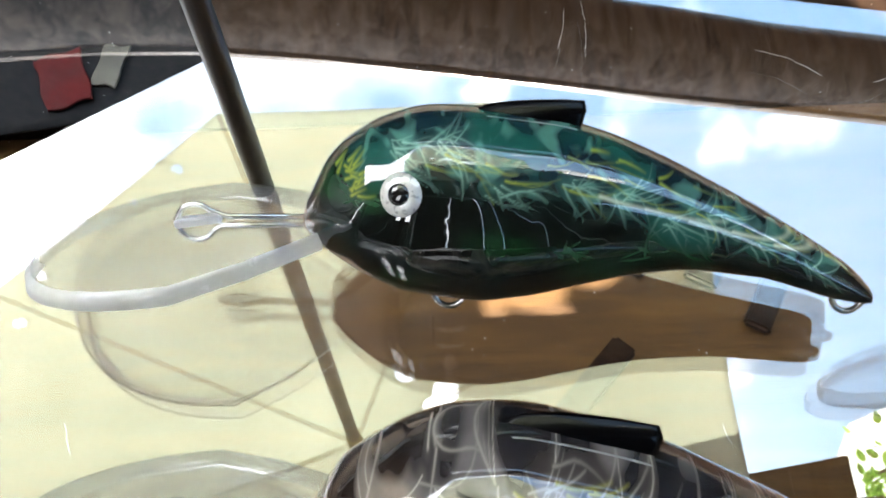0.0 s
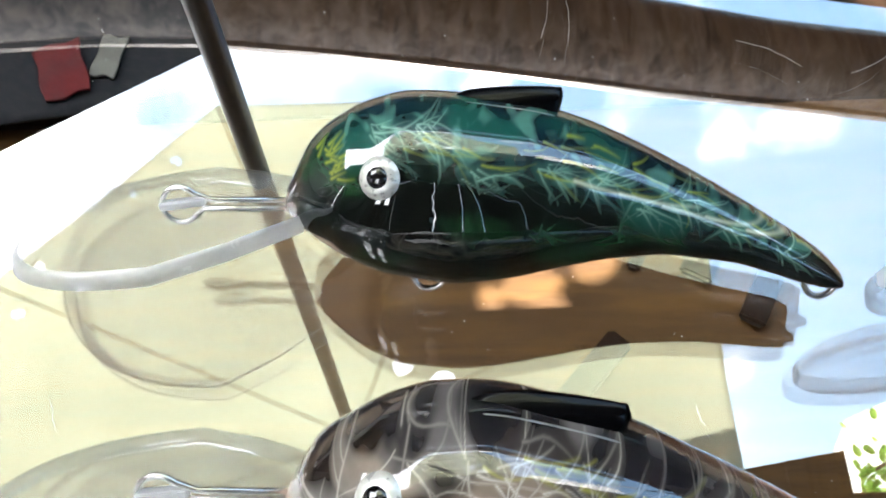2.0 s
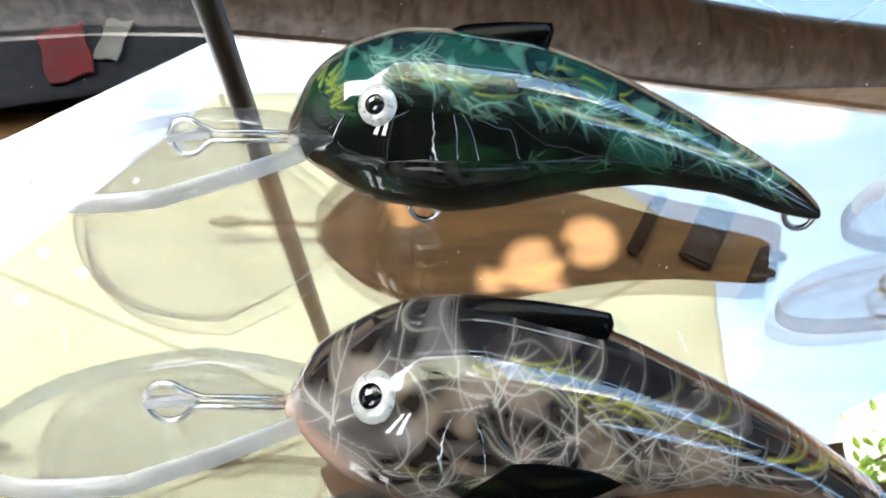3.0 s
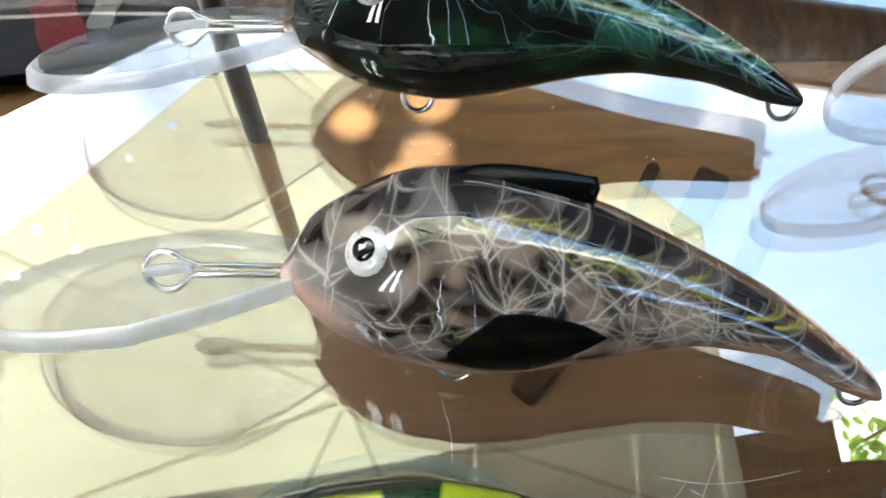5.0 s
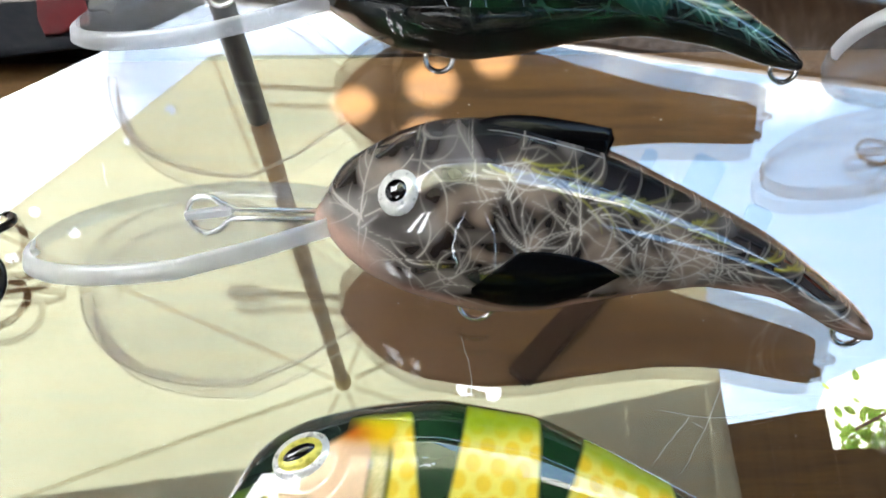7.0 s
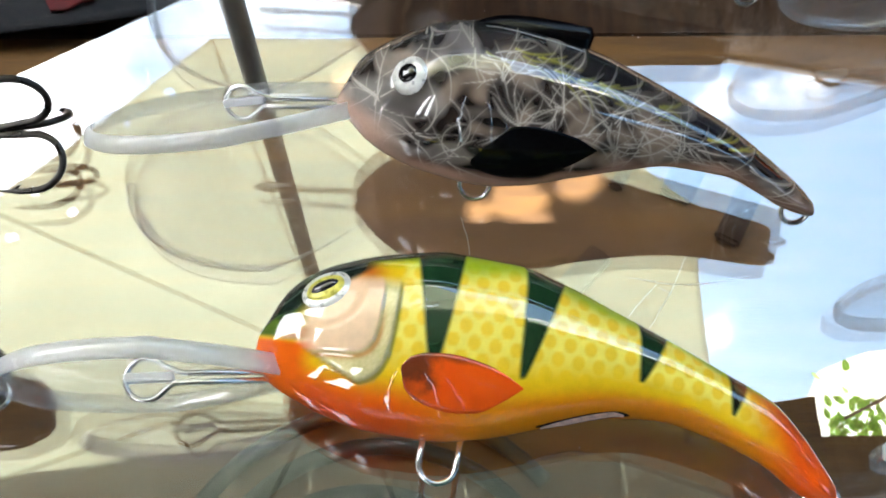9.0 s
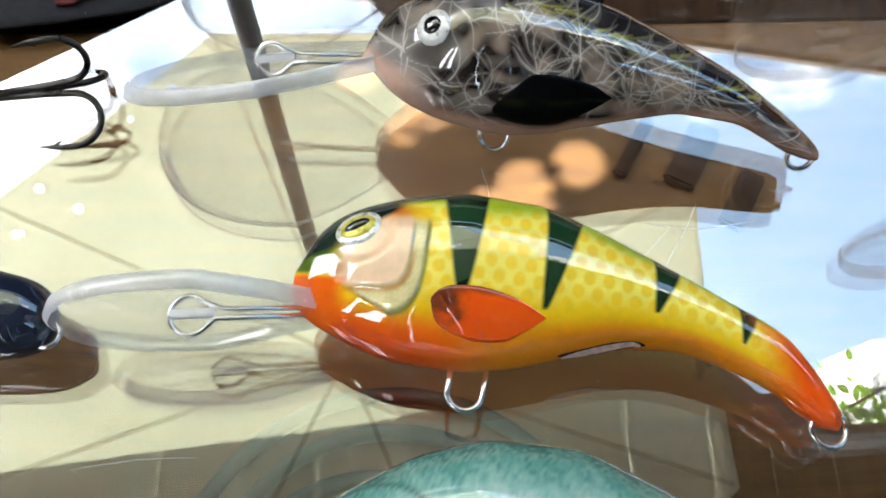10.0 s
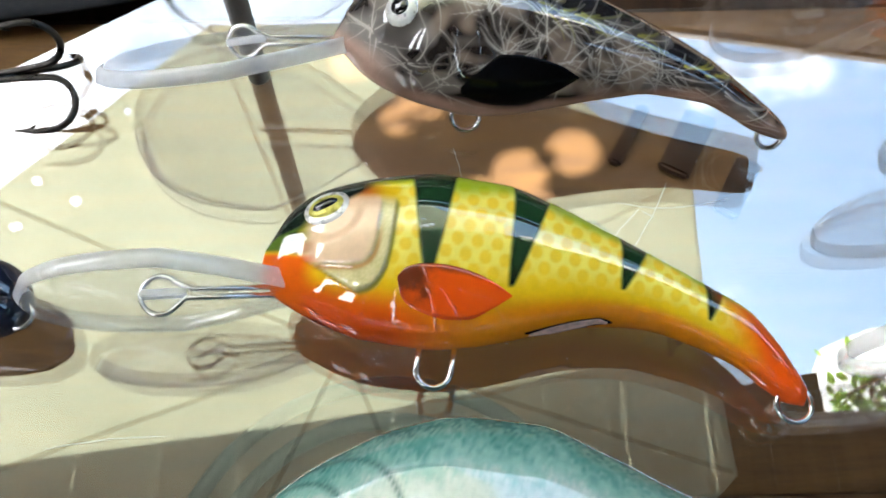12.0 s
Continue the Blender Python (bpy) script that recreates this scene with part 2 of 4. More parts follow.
def box(bm, lo, hi, bevel=0.0):
    made = bmesh.ops.create_cube(bm, size=1.0)["verts"]
    for v in made:
        v.co = Vector([lo[i] + (v.co[i] + 0.5) * (hi[i] - lo[i]) for i in range(3)])
    if bevel:
        edges = list({e for v in made for e in v.link_edges})
        bmesh.ops.bevel(bm, geom=edges, offset=bevel, segments=2, affect="EDGES")
    return bm


def tube(bm, points, radius, sides=10, closed=False, caps=True):
    """A round wire or pole along points; radius: one number, or one for each point."""
    points = [Vector(p) for p in points]
    n = len(points)
    radii = radius if isinstance(radius, (list, tuple)) else [radius] * n
    rings, side = [], None
    for i, p in enumerate(points):
        ahead = (points[(i + 1) % n] if closed or i < n - 1 else p) - (points[i - 1] if closed or i else p)
        ahead.normalize()
        if side is None:
            side = ahead.orthogonal().normalized()
        side = (side - ahead * side.dot(ahead)).normalized()
        other = ahead.cross(side)
        rings.append([bm.verts.new(p + radii[i] * (math.cos(a) * side + math.sin(a) * other)) for a in [2 * math.pi * k / sides for k in range(sides)]])
    for i in range(n if closed else n - 1):
        a, b = rings[i], rings[(i + 1) % n]
        turn = 0
        if closed and i == n - 1:
            turn = min(range(sides), key=lambda k: (a[0].co - b[k].co).length)
        for k in range(sides):
            bm.faces.new((a[k], a[(k + 1) % sides], b[(k + 1 + turn) % sides], b[(k + turn) % sides]))
    if caps and not closed:
        bm.faces.new(rings[0][::-1]), bm.faces.new(rings[-1])
    return bm


def arc(centre, radius, start, end, count, u=(1, 0, 0), v=(0, 1, 0)):
    c, u, v = Vector(centre), Vector(u), Vector(v)
    return [c + radius * (math.cos(radians(start + (end - start) * k / (count - 1))) * u + math.sin(radians(start + (end - start) * k / (count - 1))) * v) for k in range(count)]


def smooth_curve(xs, ys, at):
    """Cubic through (xs, ys), with no overshoot."""
    xs, ys, at = np.array(xs, float), np.array(ys, float), np.asarray(at, float)
    h, d = np.diff(xs), np.diff(ys) / np.diff(xs)
    s = np.zeros(len(xs))
    s[1:-1] = np.where(d[:-1] * d[1:] > 0, 2 * d[:-1] * d[1:] / (d[:-1] + d[1:] + 1e-12), 0)
    s[0], s[-1] = d[0], d[-1]
    k = np.clip(np.searchsorted(xs, at) - 1, 0, len(xs) - 2)
    t = (at - xs[k]) / h[k]
    return (2 * t**3 - 3 * t**2 + 1) * ys[k] + (t**3 - 2 * t**2 + t) * h[k] * s[k] + (3 * t**2 - 2 * t**3) * ys[k + 1] + (t**3 - t**2) * h[k] * s[k + 1]


class Shape:
    """The form of a lure body: along x from nose to tail, y towards the back, z out of its left flank; centimetres in, metres out."""

    def __init__(self, length, stations, tops, bottoms, flanks, lean=0.36):
        self.length, self.at, self.tops, self.bottoms, self.flanks, self.lean = length, stations, tops, bottoms, flanks, lean

    def ring(self, s):
        top, bottom, c = (smooth_curve(self.at, q, s) for q in (self.tops, self.bottoms, self.flanks))
        half = (top - bottom) / 2
        b = np.sqrt(np.maximum(half**2 - (self.lean * c) ** 2, (0.72 * half) ** 2))
        return (top + bottom) / 2, b, c

    def flank(self, x, y):
        """Height of the left flank's surface over the middle plane at x, y (metres)."""
        m, b, c = self.ring(np.array([x * 100 / self.length]))
        r = min(abs((y * 100 - m[0]) / b[0]), 1.0)
        return 0.01 * c[0] * (1 - r**2.2) ** (1 / 2.2)

    def grid(self, along=150, around=80):
        s = np.linspace(0, 1, along)
        s = 0.5 * s + 0.5 * (0.5 - 0.5 * np.cos(np.pi * s))
        m, b, c = self.ring(s)
        a = np.linspace(0, 2 * np.pi, around, endpoint=False)
        power = 2 / 2.2
        cy, cz = np.sign(np.sin(a)) * abs(np.sin(a)) ** power, np.sign(np.cos(a)) * abs(np.cos(a)) ** power
        x = np.repeat(s[:, None] * self.length, around, 1)
        y = m[:, None] + b[:, None] * cy[None]
        z = c[:, None] * cz[None]
        return np.stack([x, y, z], -1) * 0.01

    def body(self, name, material, paint=None, along=150, around=80, relief=None):
        g = self.grid(along, around)
        verts = g.reshape(-1, 3)
        if relief:
            verts[:, 2] += 0.01 * relief(verts[:, 0] * 100, verts[:, 1] * 100) * np.clip(verts[:, 2] / 0.004, 0, 1)
        i, k = np.meshgrid(np.arange(along - 1), np.arange(around), indexing="ij")
        j = (k + 1) % around
        quads = np.stack([i * around + k, (i + 1) * around + k, (i + 1) * around + j, i * around + j], -1).reshape(-1, 4)
        faces = quads.tolist() + [list(range(around)), list(range((along - 1) * around, along * around))[::-1]]
        data = bpy.data.meshes.new(name)
        data.from_pydata(verts.tolist(), [], faces)
        data.polygons.foreach_set("use_smooth", [True] * len(data.polygons))
        data.materials.append(material)
        if paint:
            colours = np.ones((len(verts), 4))
            colours[:, :3] = paint(verts[:, 0] * 100, verts[:, 1] * 100, verts[:, 2] * 100, self)
            layer = data.color_attributes.new("paint", "FLOAT_COLOR", "POINT")
            layer.data.foreach_set("color", colours.ravel())
        data.validate()
        return data


def lip(bm, root, reach, half_root, half_tip, droop, thick=0.0029):
    """A flat, rounded diving lip: along -x from root, wide in z, drooping in y, with a rounded rim."""
    n, pts = 40, []
    for k in range(n + 1):
        a = -math.pi / 2 + math.pi * k / n
        x = abs(math.cos(a)) ** 0.75
        w = math.sin(a)
        pts.append((0.42 + 0.58 * x, math.copysign(abs(w) ** 0.9, w) * half_tip))
    flank = [(0.21, 0.5 * (half_root + half_tip) + 0.05 * half_tip), (0.0, half_root)]
    loop = [(0.0, -half_root), (0.21, -flank[0][1])] + pts + [(0.21, flank[0][1]), (0.0, half_root)]
    def at(f, z, up):
        return Vector((root[0] - reach * f, root[1] + droop * f + up, root[2] + z))
    layers = []
    for up, shrink in ((-0.5, 0.96), (-0.3, 1.0), (0.3, 1.0), (0.5, 0.96)):
        layers.append([bm.verts.new(at(0.5 + (f - 0.5) * shrink if f > 0.5 else f, z * shrink, up * thick)) for f, z in loop])
    count = len(loop)
    for a, b in zip(layers, layers[1:]):
        for k in range(count):
            f = bm.faces.new((a[k], a[(k + 1) % count], b[(k + 1) % count], b[k]))
            # far half of the rim takes the darkened plastic, near half the white one
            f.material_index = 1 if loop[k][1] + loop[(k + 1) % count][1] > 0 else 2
    bm.faces.new(layers[0][::-1]), bm.faces.new(layers[-1])
    bmesh.ops.recalc_face_normals(bm, faces=bm.faces)
    return bm


def disc_dome(bm, centre, normal, radius, rise, squash=1.0, turn=0.0, inner=0.0):
    """A shallow dome or ring."""
    normal = Vector(normal).normalized()
    u = Vector((math.cos(turn), math.sin(turn), 0))
    u = (u - normal * u.dot(normal)).normalized()
    v = normal.cross(u)
    rows, n = [], 28
    for k in range(7):
        f = inner + (1 - inner) * k / 6
        h = rise * math.sqrt(max(0.0, 1 - f * f)) if not inner else rise * math.sin(math.pi * k / 6) ** 0.6
        rows.append([bm.verts.new(Vector(centre) + radius * f * (math.cos(a) * u + squash * math.sin(a) * v) + h * normal) for a in [2 * math.pi * i / n for i in range(n)]])
        if k == 0 and not inner:
            for vert in rows[0][1:]:
                bm.verts.remove(vert)
            rows[0] = rows[0][:1]
    for a, b in zip(rows, rows[1:]):
        for i in range(n):
            if len(a) == 1:
                bm.faces.new((a[0], b[i], b[(i + 1) % n]))
            else:
                bm.faces.new((a[i], b[i], b[(i + 1) % n], a[(i + 1) % n]))
    bmesh.ops.recalc_face_normals(bm, faces=bm.faces)
    return bm


def fin(bm, shape, start, end, height, thick=0.0016):
    """A swept dorsal fin that leans out of the back; start and end along the body, as parts of its length."""
    rows, n = [], 16
    for k in range(n + 1):
        f = k / n
        s = start + (end - start) * f
        m, b, c = shape.ring(np.array([s]))
        base = 0.01 * (m[0] + b[0]) - 0.0012
        rise = height * (0.02 + 0.98 * f**0.6) if f < 0.93 else height * (1 - ((f - 0.93) / 0.07) ** 2 * 0.35)
        x = s * shape.length * 0.01
        sweep = 0.35 * rise
        w = thick * (0.25 + 0.6 * math.sin(math.pi * min(1, 0.15 + f * 0.8)))
        rows.append([bm.verts.new(p) for p in ((x, base, -w * 1.6), (x + sweep * 0.6, base + rise * 0.7, -w), (x + sweep, base + rise + 0.0012, -w * 0.3), (x + sweep, base + rise + 0.0012, w * 0.3), (x + sweep * 0.6, base + rise * 0.7, w), (x, base, w * 1.6))])
    for a, b in zip(rows, rows[1:]):
        for i in range(5):
            bm.faces.new((a[i], b[i], b[i + 1], a[i + 1]))
    bm.faces.new(rows[0]), bm.faces.new(rows[-1][::-1])
    bmesh.ops.recalc_face_normals(bm, faces=bm.faces)
    return bm


def line_tie(bm, nose, ring_at, radius, wire=0.00045):
    """Two straight wires from the nose to an open loop on the lip."""
    nose, c = Vector(nose), Vector(ring_at)
    way = (c - nose).normalized()
    side = Vector((0, 0, 1)).cross(way).normalized()
    loop = arc(c, radius, -140, 140, 22, way, side)
    pts = [nose + side * -wire * 1.3 + way * 0.0] + [c - way * radius * 1.7 - side * wire * 1.6] + loop + [c - way * radius * 1.3 + side * wire * 1.2, nose + side * wire * 1.3]
    return tube(bm, pts, wire, 8)


def eyelet(bm, centre, radius, wire, u, v, start=0, end=360):
    if end - start >= 360:
        return tube(bm, arc(centre, radius, 0, 345, 24, u, v), wire, 8, closed=True)
    return tube(bm, arc(centre, radius, start, end, 18, u, v), wire, 8)


def lure(shape, skin, at, turn, tip, roll, label, paint=None, eye=None, lip_form=None, fin_form=None, belly=None, tie=None, patch=None, around=80, along=150, relief=None, group="crankbait lures on the table"):
    """A crankbait leaning on its right side and its lip. at: its nose on the middle plane (metres), turn: degrees of its axis,
    tip: degrees by which the tail sinks, roll: degrees by which the back is raised."""
    root = tagged(new("crankbait"), label, "fishing lure", group)
    body = new("body", shape.body("body", skin, paint, along, around, relief))
    body.parent = root
    if lip_form:
        x, y, reach, droop, half_root, half_tip, spin = lip_form
        bm = lip(bmesh.new(), (0, 0, 0), reach, half_root, half_tip, droop)
        bmesh.ops.transform(bm, matrix=pose(x, y, 0, spin), verts=bm.verts)
        part("diving_lip", bm, (CLEAR, FROST, FAR_RIM), root, "clear moulded plastic diving lip")
    if tie:
        nose, ring, radius = tie
        part("line_tie", line_tie(bmesh.new(), nose, ring, radius), STEEL, root, "bright steel wire line tie")
    # white bar in place of the glint where the wire passes the lip
    if tie and lip_form:
        reach, droop = lip_form[2:4]
        at_x = tie[1][0] + 0.0004
        bm = box(bmesh.new(), (-0.0034, -0.0006, -0.0008), (0.0032, 0.0006, 0.0008), 0.0002)
        slope = math.degrees(math.atan2(-droop, reach))
        bmesh.ops.transform(bm, matrix=pose(at_x, tie[1][1] + 0.0003, 0, lip_form[6], 0, slope), verts=bm.verts)
        part("slot_glint", bm, FROST, root, "white bar standing for the glint at the wire slot", False)
    if eye:
        x, y, r, squash, spin, iris = eye
        z = shape.flank(x, y)
        h = 0.0008
        normal = Vector((-(shape.flank(x + h, y) - shape.flank(x - h, y)) / (2 * h), -(shape.flank(x, y + h) - shape.flank(x, y - h)) / (2 * h), 1)).normalized()
        if squash != 1:
            part("eye_rim", disc_dome(bmesh.new(), Vector((x, y, z)) - normal * 0.0008, normal, r * 1.3, 0.0012, squash * 1.08, spin), EYE_WHITE, root, "silver eye rim")
        white = part("eye", disc_dome(bmesh.new(), Vector((x, y, z)) - normal * 0.0004, normal, r, 0.0011, squash, spin), iris, root, "silver moulded eye")
        part("pupil", disc_dome(bmesh.new(), Vector((x, y, z)) + normal * 0.0003, normal, r * (0.54 if squash == 1 else 0.66), 0.0008, squash if squash == 1 else 0.46, spin), PUPIL, white, "glossy black pupil")
    if fin_form:
        ridge = part("dorsal_fin", fin(bmesh.new(), shape, *fin_form), JET, root, "black lacquered dorsal fin")
        # a thin pale line along the foot of the fin
        start, end, height = fin_form
        seam = []
        for k in range(13):
            st = start + 0.005 + (end - start) * k / 12
            mid, half, wide = (float(q[0]) for q in shape.ring(np.array([st])))
            seam.append((st * shape.length * 0.01, 0.01 * (mid + half * 0.965), 0.01 * wide * 0.22))
        part("fin_foot_line", tube(bmesh.new(), seam, [0.00012] + [0.0003] * 11 + [0.00012], 8), PALE_LINE, ridge, "pale line along the foot of the fin")
    if patch:
        part("pectoral_fin", pectoral(shape, *patch[:3]), patch[3], root, patch[4])
    m, b, c = shape.ring(np.array([1.0]))
    tail = Vector((shape.length * 0.01, 0.01 * m[0], 0))
    part("tail_ring", eyelet(bmesh.new(), tail + Vector((-0.0012, -0.0016, 0)), 0.0027 if shape.lean < 0.2 else 0.0021, 0.00045, (1, 0, 0), (0, 1, 0)), STEEL, root, "steel wire tail ring")
    if belly:
        s, r, deep = belly
        m, b, c = shape.ring(np.array([s]))
        p = Vector((s * shape.length * 0.01, 0.01 * (m[0] - b[0]) + 0.0006, 0))
        loop = [p + Vector((-r, 0.001, 0))] + arc(p + Vector((0, -deep, 0)), r, 180, 360, 14) + [p + Vector((r, 0.001, 0))]
        part("belly_ring", tube(bmesh.new(), loop, 0.00047, 8), STEEL, root, "steel wire hook hanger")
    root.matrix_world = pose(*at, roll, tip, turn)
    return root


def pectoral(shape, xs, tops, bottoms, lift=0.00005):
    """A thin fin lying on the left flank; its upper and lower outline at stations xs (centimetres)."""
    bm, n, k = bmesh.new(), 36, 12
    rows = []
    for i in range(n + 1):
        f = 0.5 - 0.5 * math.cos(math.pi * i / n)
        x = xs[0] + (xs[-1] - xs[0]) * f
        top, low = (float(smooth_curve(xs, q, [x])[0]) for q in (tops, bottoms))
        row = []
        for j in range(k + 1):
            y = low + (top - low) * j / k
            row.append(bm.verts.new((x * 0.01, y * 0.01, shape.flank(x * 0.01, y * 0.01) + lift)))
        rows.append(row)
    for a, b in zip(rows, rows[1:]):
        for j in range(k):
            bm.faces.new((a[j], b[j], b[j + 1], a[j + 1]))
    bmesh.ops.recalc_face_normals(bm, faces=bm.faces)
    bmesh.ops.solidify(bm, geom=bm.faces[:], thickness=0.0003)
    return bm


STATIONS = [0, 0.03, 0.07, 0.12, 0.2, 0.3, 0.4, 0.5, 0.6, 0.7, 0.8, 0.88, 0.94, 0.98, 1.0]
FLANKS = [0.36, 0.66, 0.92, 1.16, 1.34, 1.36, 1.28, 1.12, 0.94, 0.78, 0.66, 0.60, 0.56, 0.52, 0.46]
GREEN_FORM = Shape(7.60, STATIONS,
    [0.50, 1.10, 1.46, 1.74, 1.97, 2.03, 2.02, 1.91, 1.70, 1.43, 1.13, 0.87, 0.66, 0.50, 0.36],
    [-0.02, -0.20, -0.37, -0.54, -0.69, -0.70, -0.54, -0.26, -0.01, 0.13, 0.14, 0.06, -0.02, -0.04, 0.0], FLANKS, 0.36)
GREY_FORM = Shape(7.64, STATIONS,
    [0.60, 1.13, 1.43, 1.73, 2.02, 2.15, 2.10, 1.98, 1.77, 1.54, 1.27, 0.98, 0.74, 0.57, 0.44],
    [0.22, 0.05, -0.19, -0.37, -0.51, -0.56, -0.42, -0.13, 0.16, 0.38, 0.40, 0.25, 0.09, 0.04, 0.07], FLANKS, 0.36)
PERCH_FORM = Shape(8.3, STATIONS,
    [0.98, 1.58, 1.92, 2.15, 2.39, 2.56, 2.56, 2.38, 2.11, 1.83, 1.53, 1.27, 0.85, 0.46, 0.28],
    [0.48, 0.24, 0.09, -0.05, -0.17, -0.16, 0.01, 0.31, 0.59, 0.69, 0.56, 0.35, 0.06, -0.06, -0.06],
    [0.32, 0.50, 0.64, 0.76, 0.86, 0.90, 0.88, 0.80, 0.68, 0.56, 0.46, 0.38, 0.32, 0.26, 0.14], 0.12)
BREAM_FORM = Shape(9.6, STATIONS,
    [0.45, 0.85, 1.2, 1.52, 1.92, 2.15, 2.12, 1.80, 1.40, 1.05, 0.78, 0.60, 0.46, 0.34, 0.2],
    [-0.3, -0.6, -0.95, -1.25, -1.65, -1.95, -1.9, -1.6, -1.2, -0.85, -0.55, -0.38, -0.28, -0.2, -0.15],
    [0.3, 0.52, 0.68, 0.80, 0.92, 0.98, 0.94, 0.84, 0.70, 0.56, 0.44, 0.36, 0.3, 0.24, 0.14], 0.2)


def blend(a, b, f):
    return a + (np.asarray(b) - a) * np.clip(f, 0, 1)[:, None]


def soft(x, low, high):
    t = np.clip((x - low) / (high - low), 0, 1)
    return t * t * (3 - 2 * t)


def cheek(x, y):
    """How far (x, y) is across the cheek plate and the gill cover: 1 on their outlines."""
    plate = (abs((x - 1.02) / 0.60) ** 4 + abs((y - 1.35 - 0.08 * (x - 1.0)) / 0.63) ** 4) ** 0.25
    gill = (abs((x - 1.0) / 0.84) ** 3.6 + abs((y - 1.32) / 0.96) ** 3.6) ** (1 / 3.6)
    return plate, np.maximum(gill, 1 - (y - 0.70 + 0.42 * (x - 0.72)) / 0.5)


def perch_relief(x, y):
    """The moulded cheek plate and gill cover stand out of the head (centimetres)."""
    plate, gill = cheek(x, y)
    front = soft(x, 0.5, 0.9) * (1 - soft(y, 1.65, 1.95)) * soft(np.hypot(x - 0.79, y - 1.60), 0.42, 0.60)
    return front * (0.060 * (1 - soft(gill, 0.93, 1.02)) + 0.040 * (1 - soft(plate, 0.92, 1.05)))


def paint_perch(x, y, z, shape):
    s = x / shape.length
    m, b, c = shape.ring(np.clip(s, 0, 1))
    h = (y - m) / b  # -1 belly .. 1 back
    col = np.tile(np.array([0.88, 0.57, 0.010]), (len(x), 1))
    # scales: staggered tall spots of deeper yellow
    px, row = 0.29, 0.215
    r = np.floor(y / row)
    cx = ((x / px + 0.5 * (r % 2)) % 1 - 0.5) * px
    cy = (y / row - r - 0.5) * row
    spot = 1 - soft(np.hypot(cx / 0.096, cy / 0.112), 0.70, 1.15)
    pale = blend(col, (0.92, 0.78, 0.14), soft(h, -0.50, 0.0))
    flank = soft(s, 0.21, 0.23) * soft(h, -0.50, -0.30) * (1 - soft(s, 0.8, 0.9))
    col = col + (pale - col) * (flank * (1 - 0.8 * spot))[:, None]
    # green back
    back = soft(h + 0.06 * np.sin(x * 3), 0.62, 0.86)
    col = blend(col, (0.30, 0.44, 0.012), back * 0.9)
    col = blend(col, (0.012, 0.045, 0.012), soft(h, 0.93, 0.99))
    # dark bars that taper downwards
    for at, wide, low, slant in ((0.291, 0.042, -0.36, -0.016), (0.436, 0.036, -0.42, 0.022), (0.635, 0.029, -0.34, 0.02), (0.80, 0.020, -0.3, 0.01)):
        f = np.clip((h - low) / (1 - low), 0, 1)
        centre = at + slant * f
        half = wide * (0.10 + 0.90 * f**0.8)
        bar = (1 - soft(abs(s - centre), half - 0.004, half + 0.004)) * soft(h, low, low + 0.04)
        col = blend(col, (0.010, 0.040, 0.014), bar)
    # orange belly and tail
    col = blend(col, (0.86, 0.27, 0.005), 1 - soft(h, -0.75, -0.42))
    front = (1 - soft(h, -0.85, -0.35)) * (1 - soft(s, 0.22, 0.42))
    col = blend(col, (0.82, 0.085, 0.003), front)
    tail = soft(s + 0.03 * h, 0.80, 0.92) * (1 - soft(h, 0.72, 0.9))
    col = blend(col, (0.84, 0.090, 0.003), tail)
    # head: rosy cheek plate, cream gill crescent, dark crown, green snout
    plate_d, gill_d = cheek(x, y)
    gill = (1 - soft(gill_d, 0.96, 1.0)) * soft(x, 0.45, 0.75) * (1 - soft(y, 1.70, 1.95))
    plate = (1 - soft(plate_d, 0.95, 1.0)) * soft(x, 0.45, 0.75) * (1 - soft(y, 1.75, 1.95))
    speck = 0.5 + 0.5 * np.sin(x * 47 + 3 * np.sin(y * 31)) * np.sin(y * 53 + 2 * np.sin(x * 29))
    # rim: the plate's shadow line on the gill, painted in as brown
    rim = np.exp(-((plate_d - 1.06) / 0.06) ** 2) * (1 - soft(y, 0.95, 1.7)) * soft(x, 0.7, 0.9)
    edge = np.exp(-((gill_d - 1.0) / 0.03) ** 2) * soft(x, 0.8, 1.1) * (1 - soft(y, 1.7, 1.95))
    yellowed = soft(x - 0.25 * y, 1.15, 1.55)
    col = blend(col, (0.82, 0.70, 0.36), gill)
    col = blend(col, (0.50, 0.45, 0.14), 0.45 * speck * gill * (1 - plate))
    col = blend(col, (0.50, 0.20, 0.04), rim * 0.85)
    col = blend(col, (0.87, 0.60, 0.38), plate)
    col = blend(col, (0.80, 0.66, 0.28), plate * yellowed * 0.9)
    col = blend(col, (0.34, 0.32, 0.05), edge * 0.7)
    red = np.exp(-(((x - 1.32) / 0.26) ** 2 + ((y - 1.95) / 0.14) ** 2))
    col = blend(col, (0.62, 0.13, 0.015), red * 0.95)
    crown = np.maximum(soft(y - 0.88 - 0.80 * x, -0.05, 0.08) * (1 - soft(x, 1.2, 1.6)), (1 - soft(x, 2.0, 2.5)) * soft(h, 0.80, 0.90))
    col = blend(col, (0.008, 0.018, 0.014), crown)
    snout = (1 - soft(x, 0.40, 0.72)) * soft(y, 0.80, 0.88)
    col = blend(col, (0.085, 0.15, 0.014), snout)
    col = blend(col, (0.008, 0.018, 0.014), snout * soft(y - 0.5 * x, 0.92, 1.06))
    jaw = (1 - soft(x, 0.55, 0.9)) * (1 - soft(y, 0.76, 0.86))
    col = blend(col, (0.86, 0.13, 0.004), jaw)
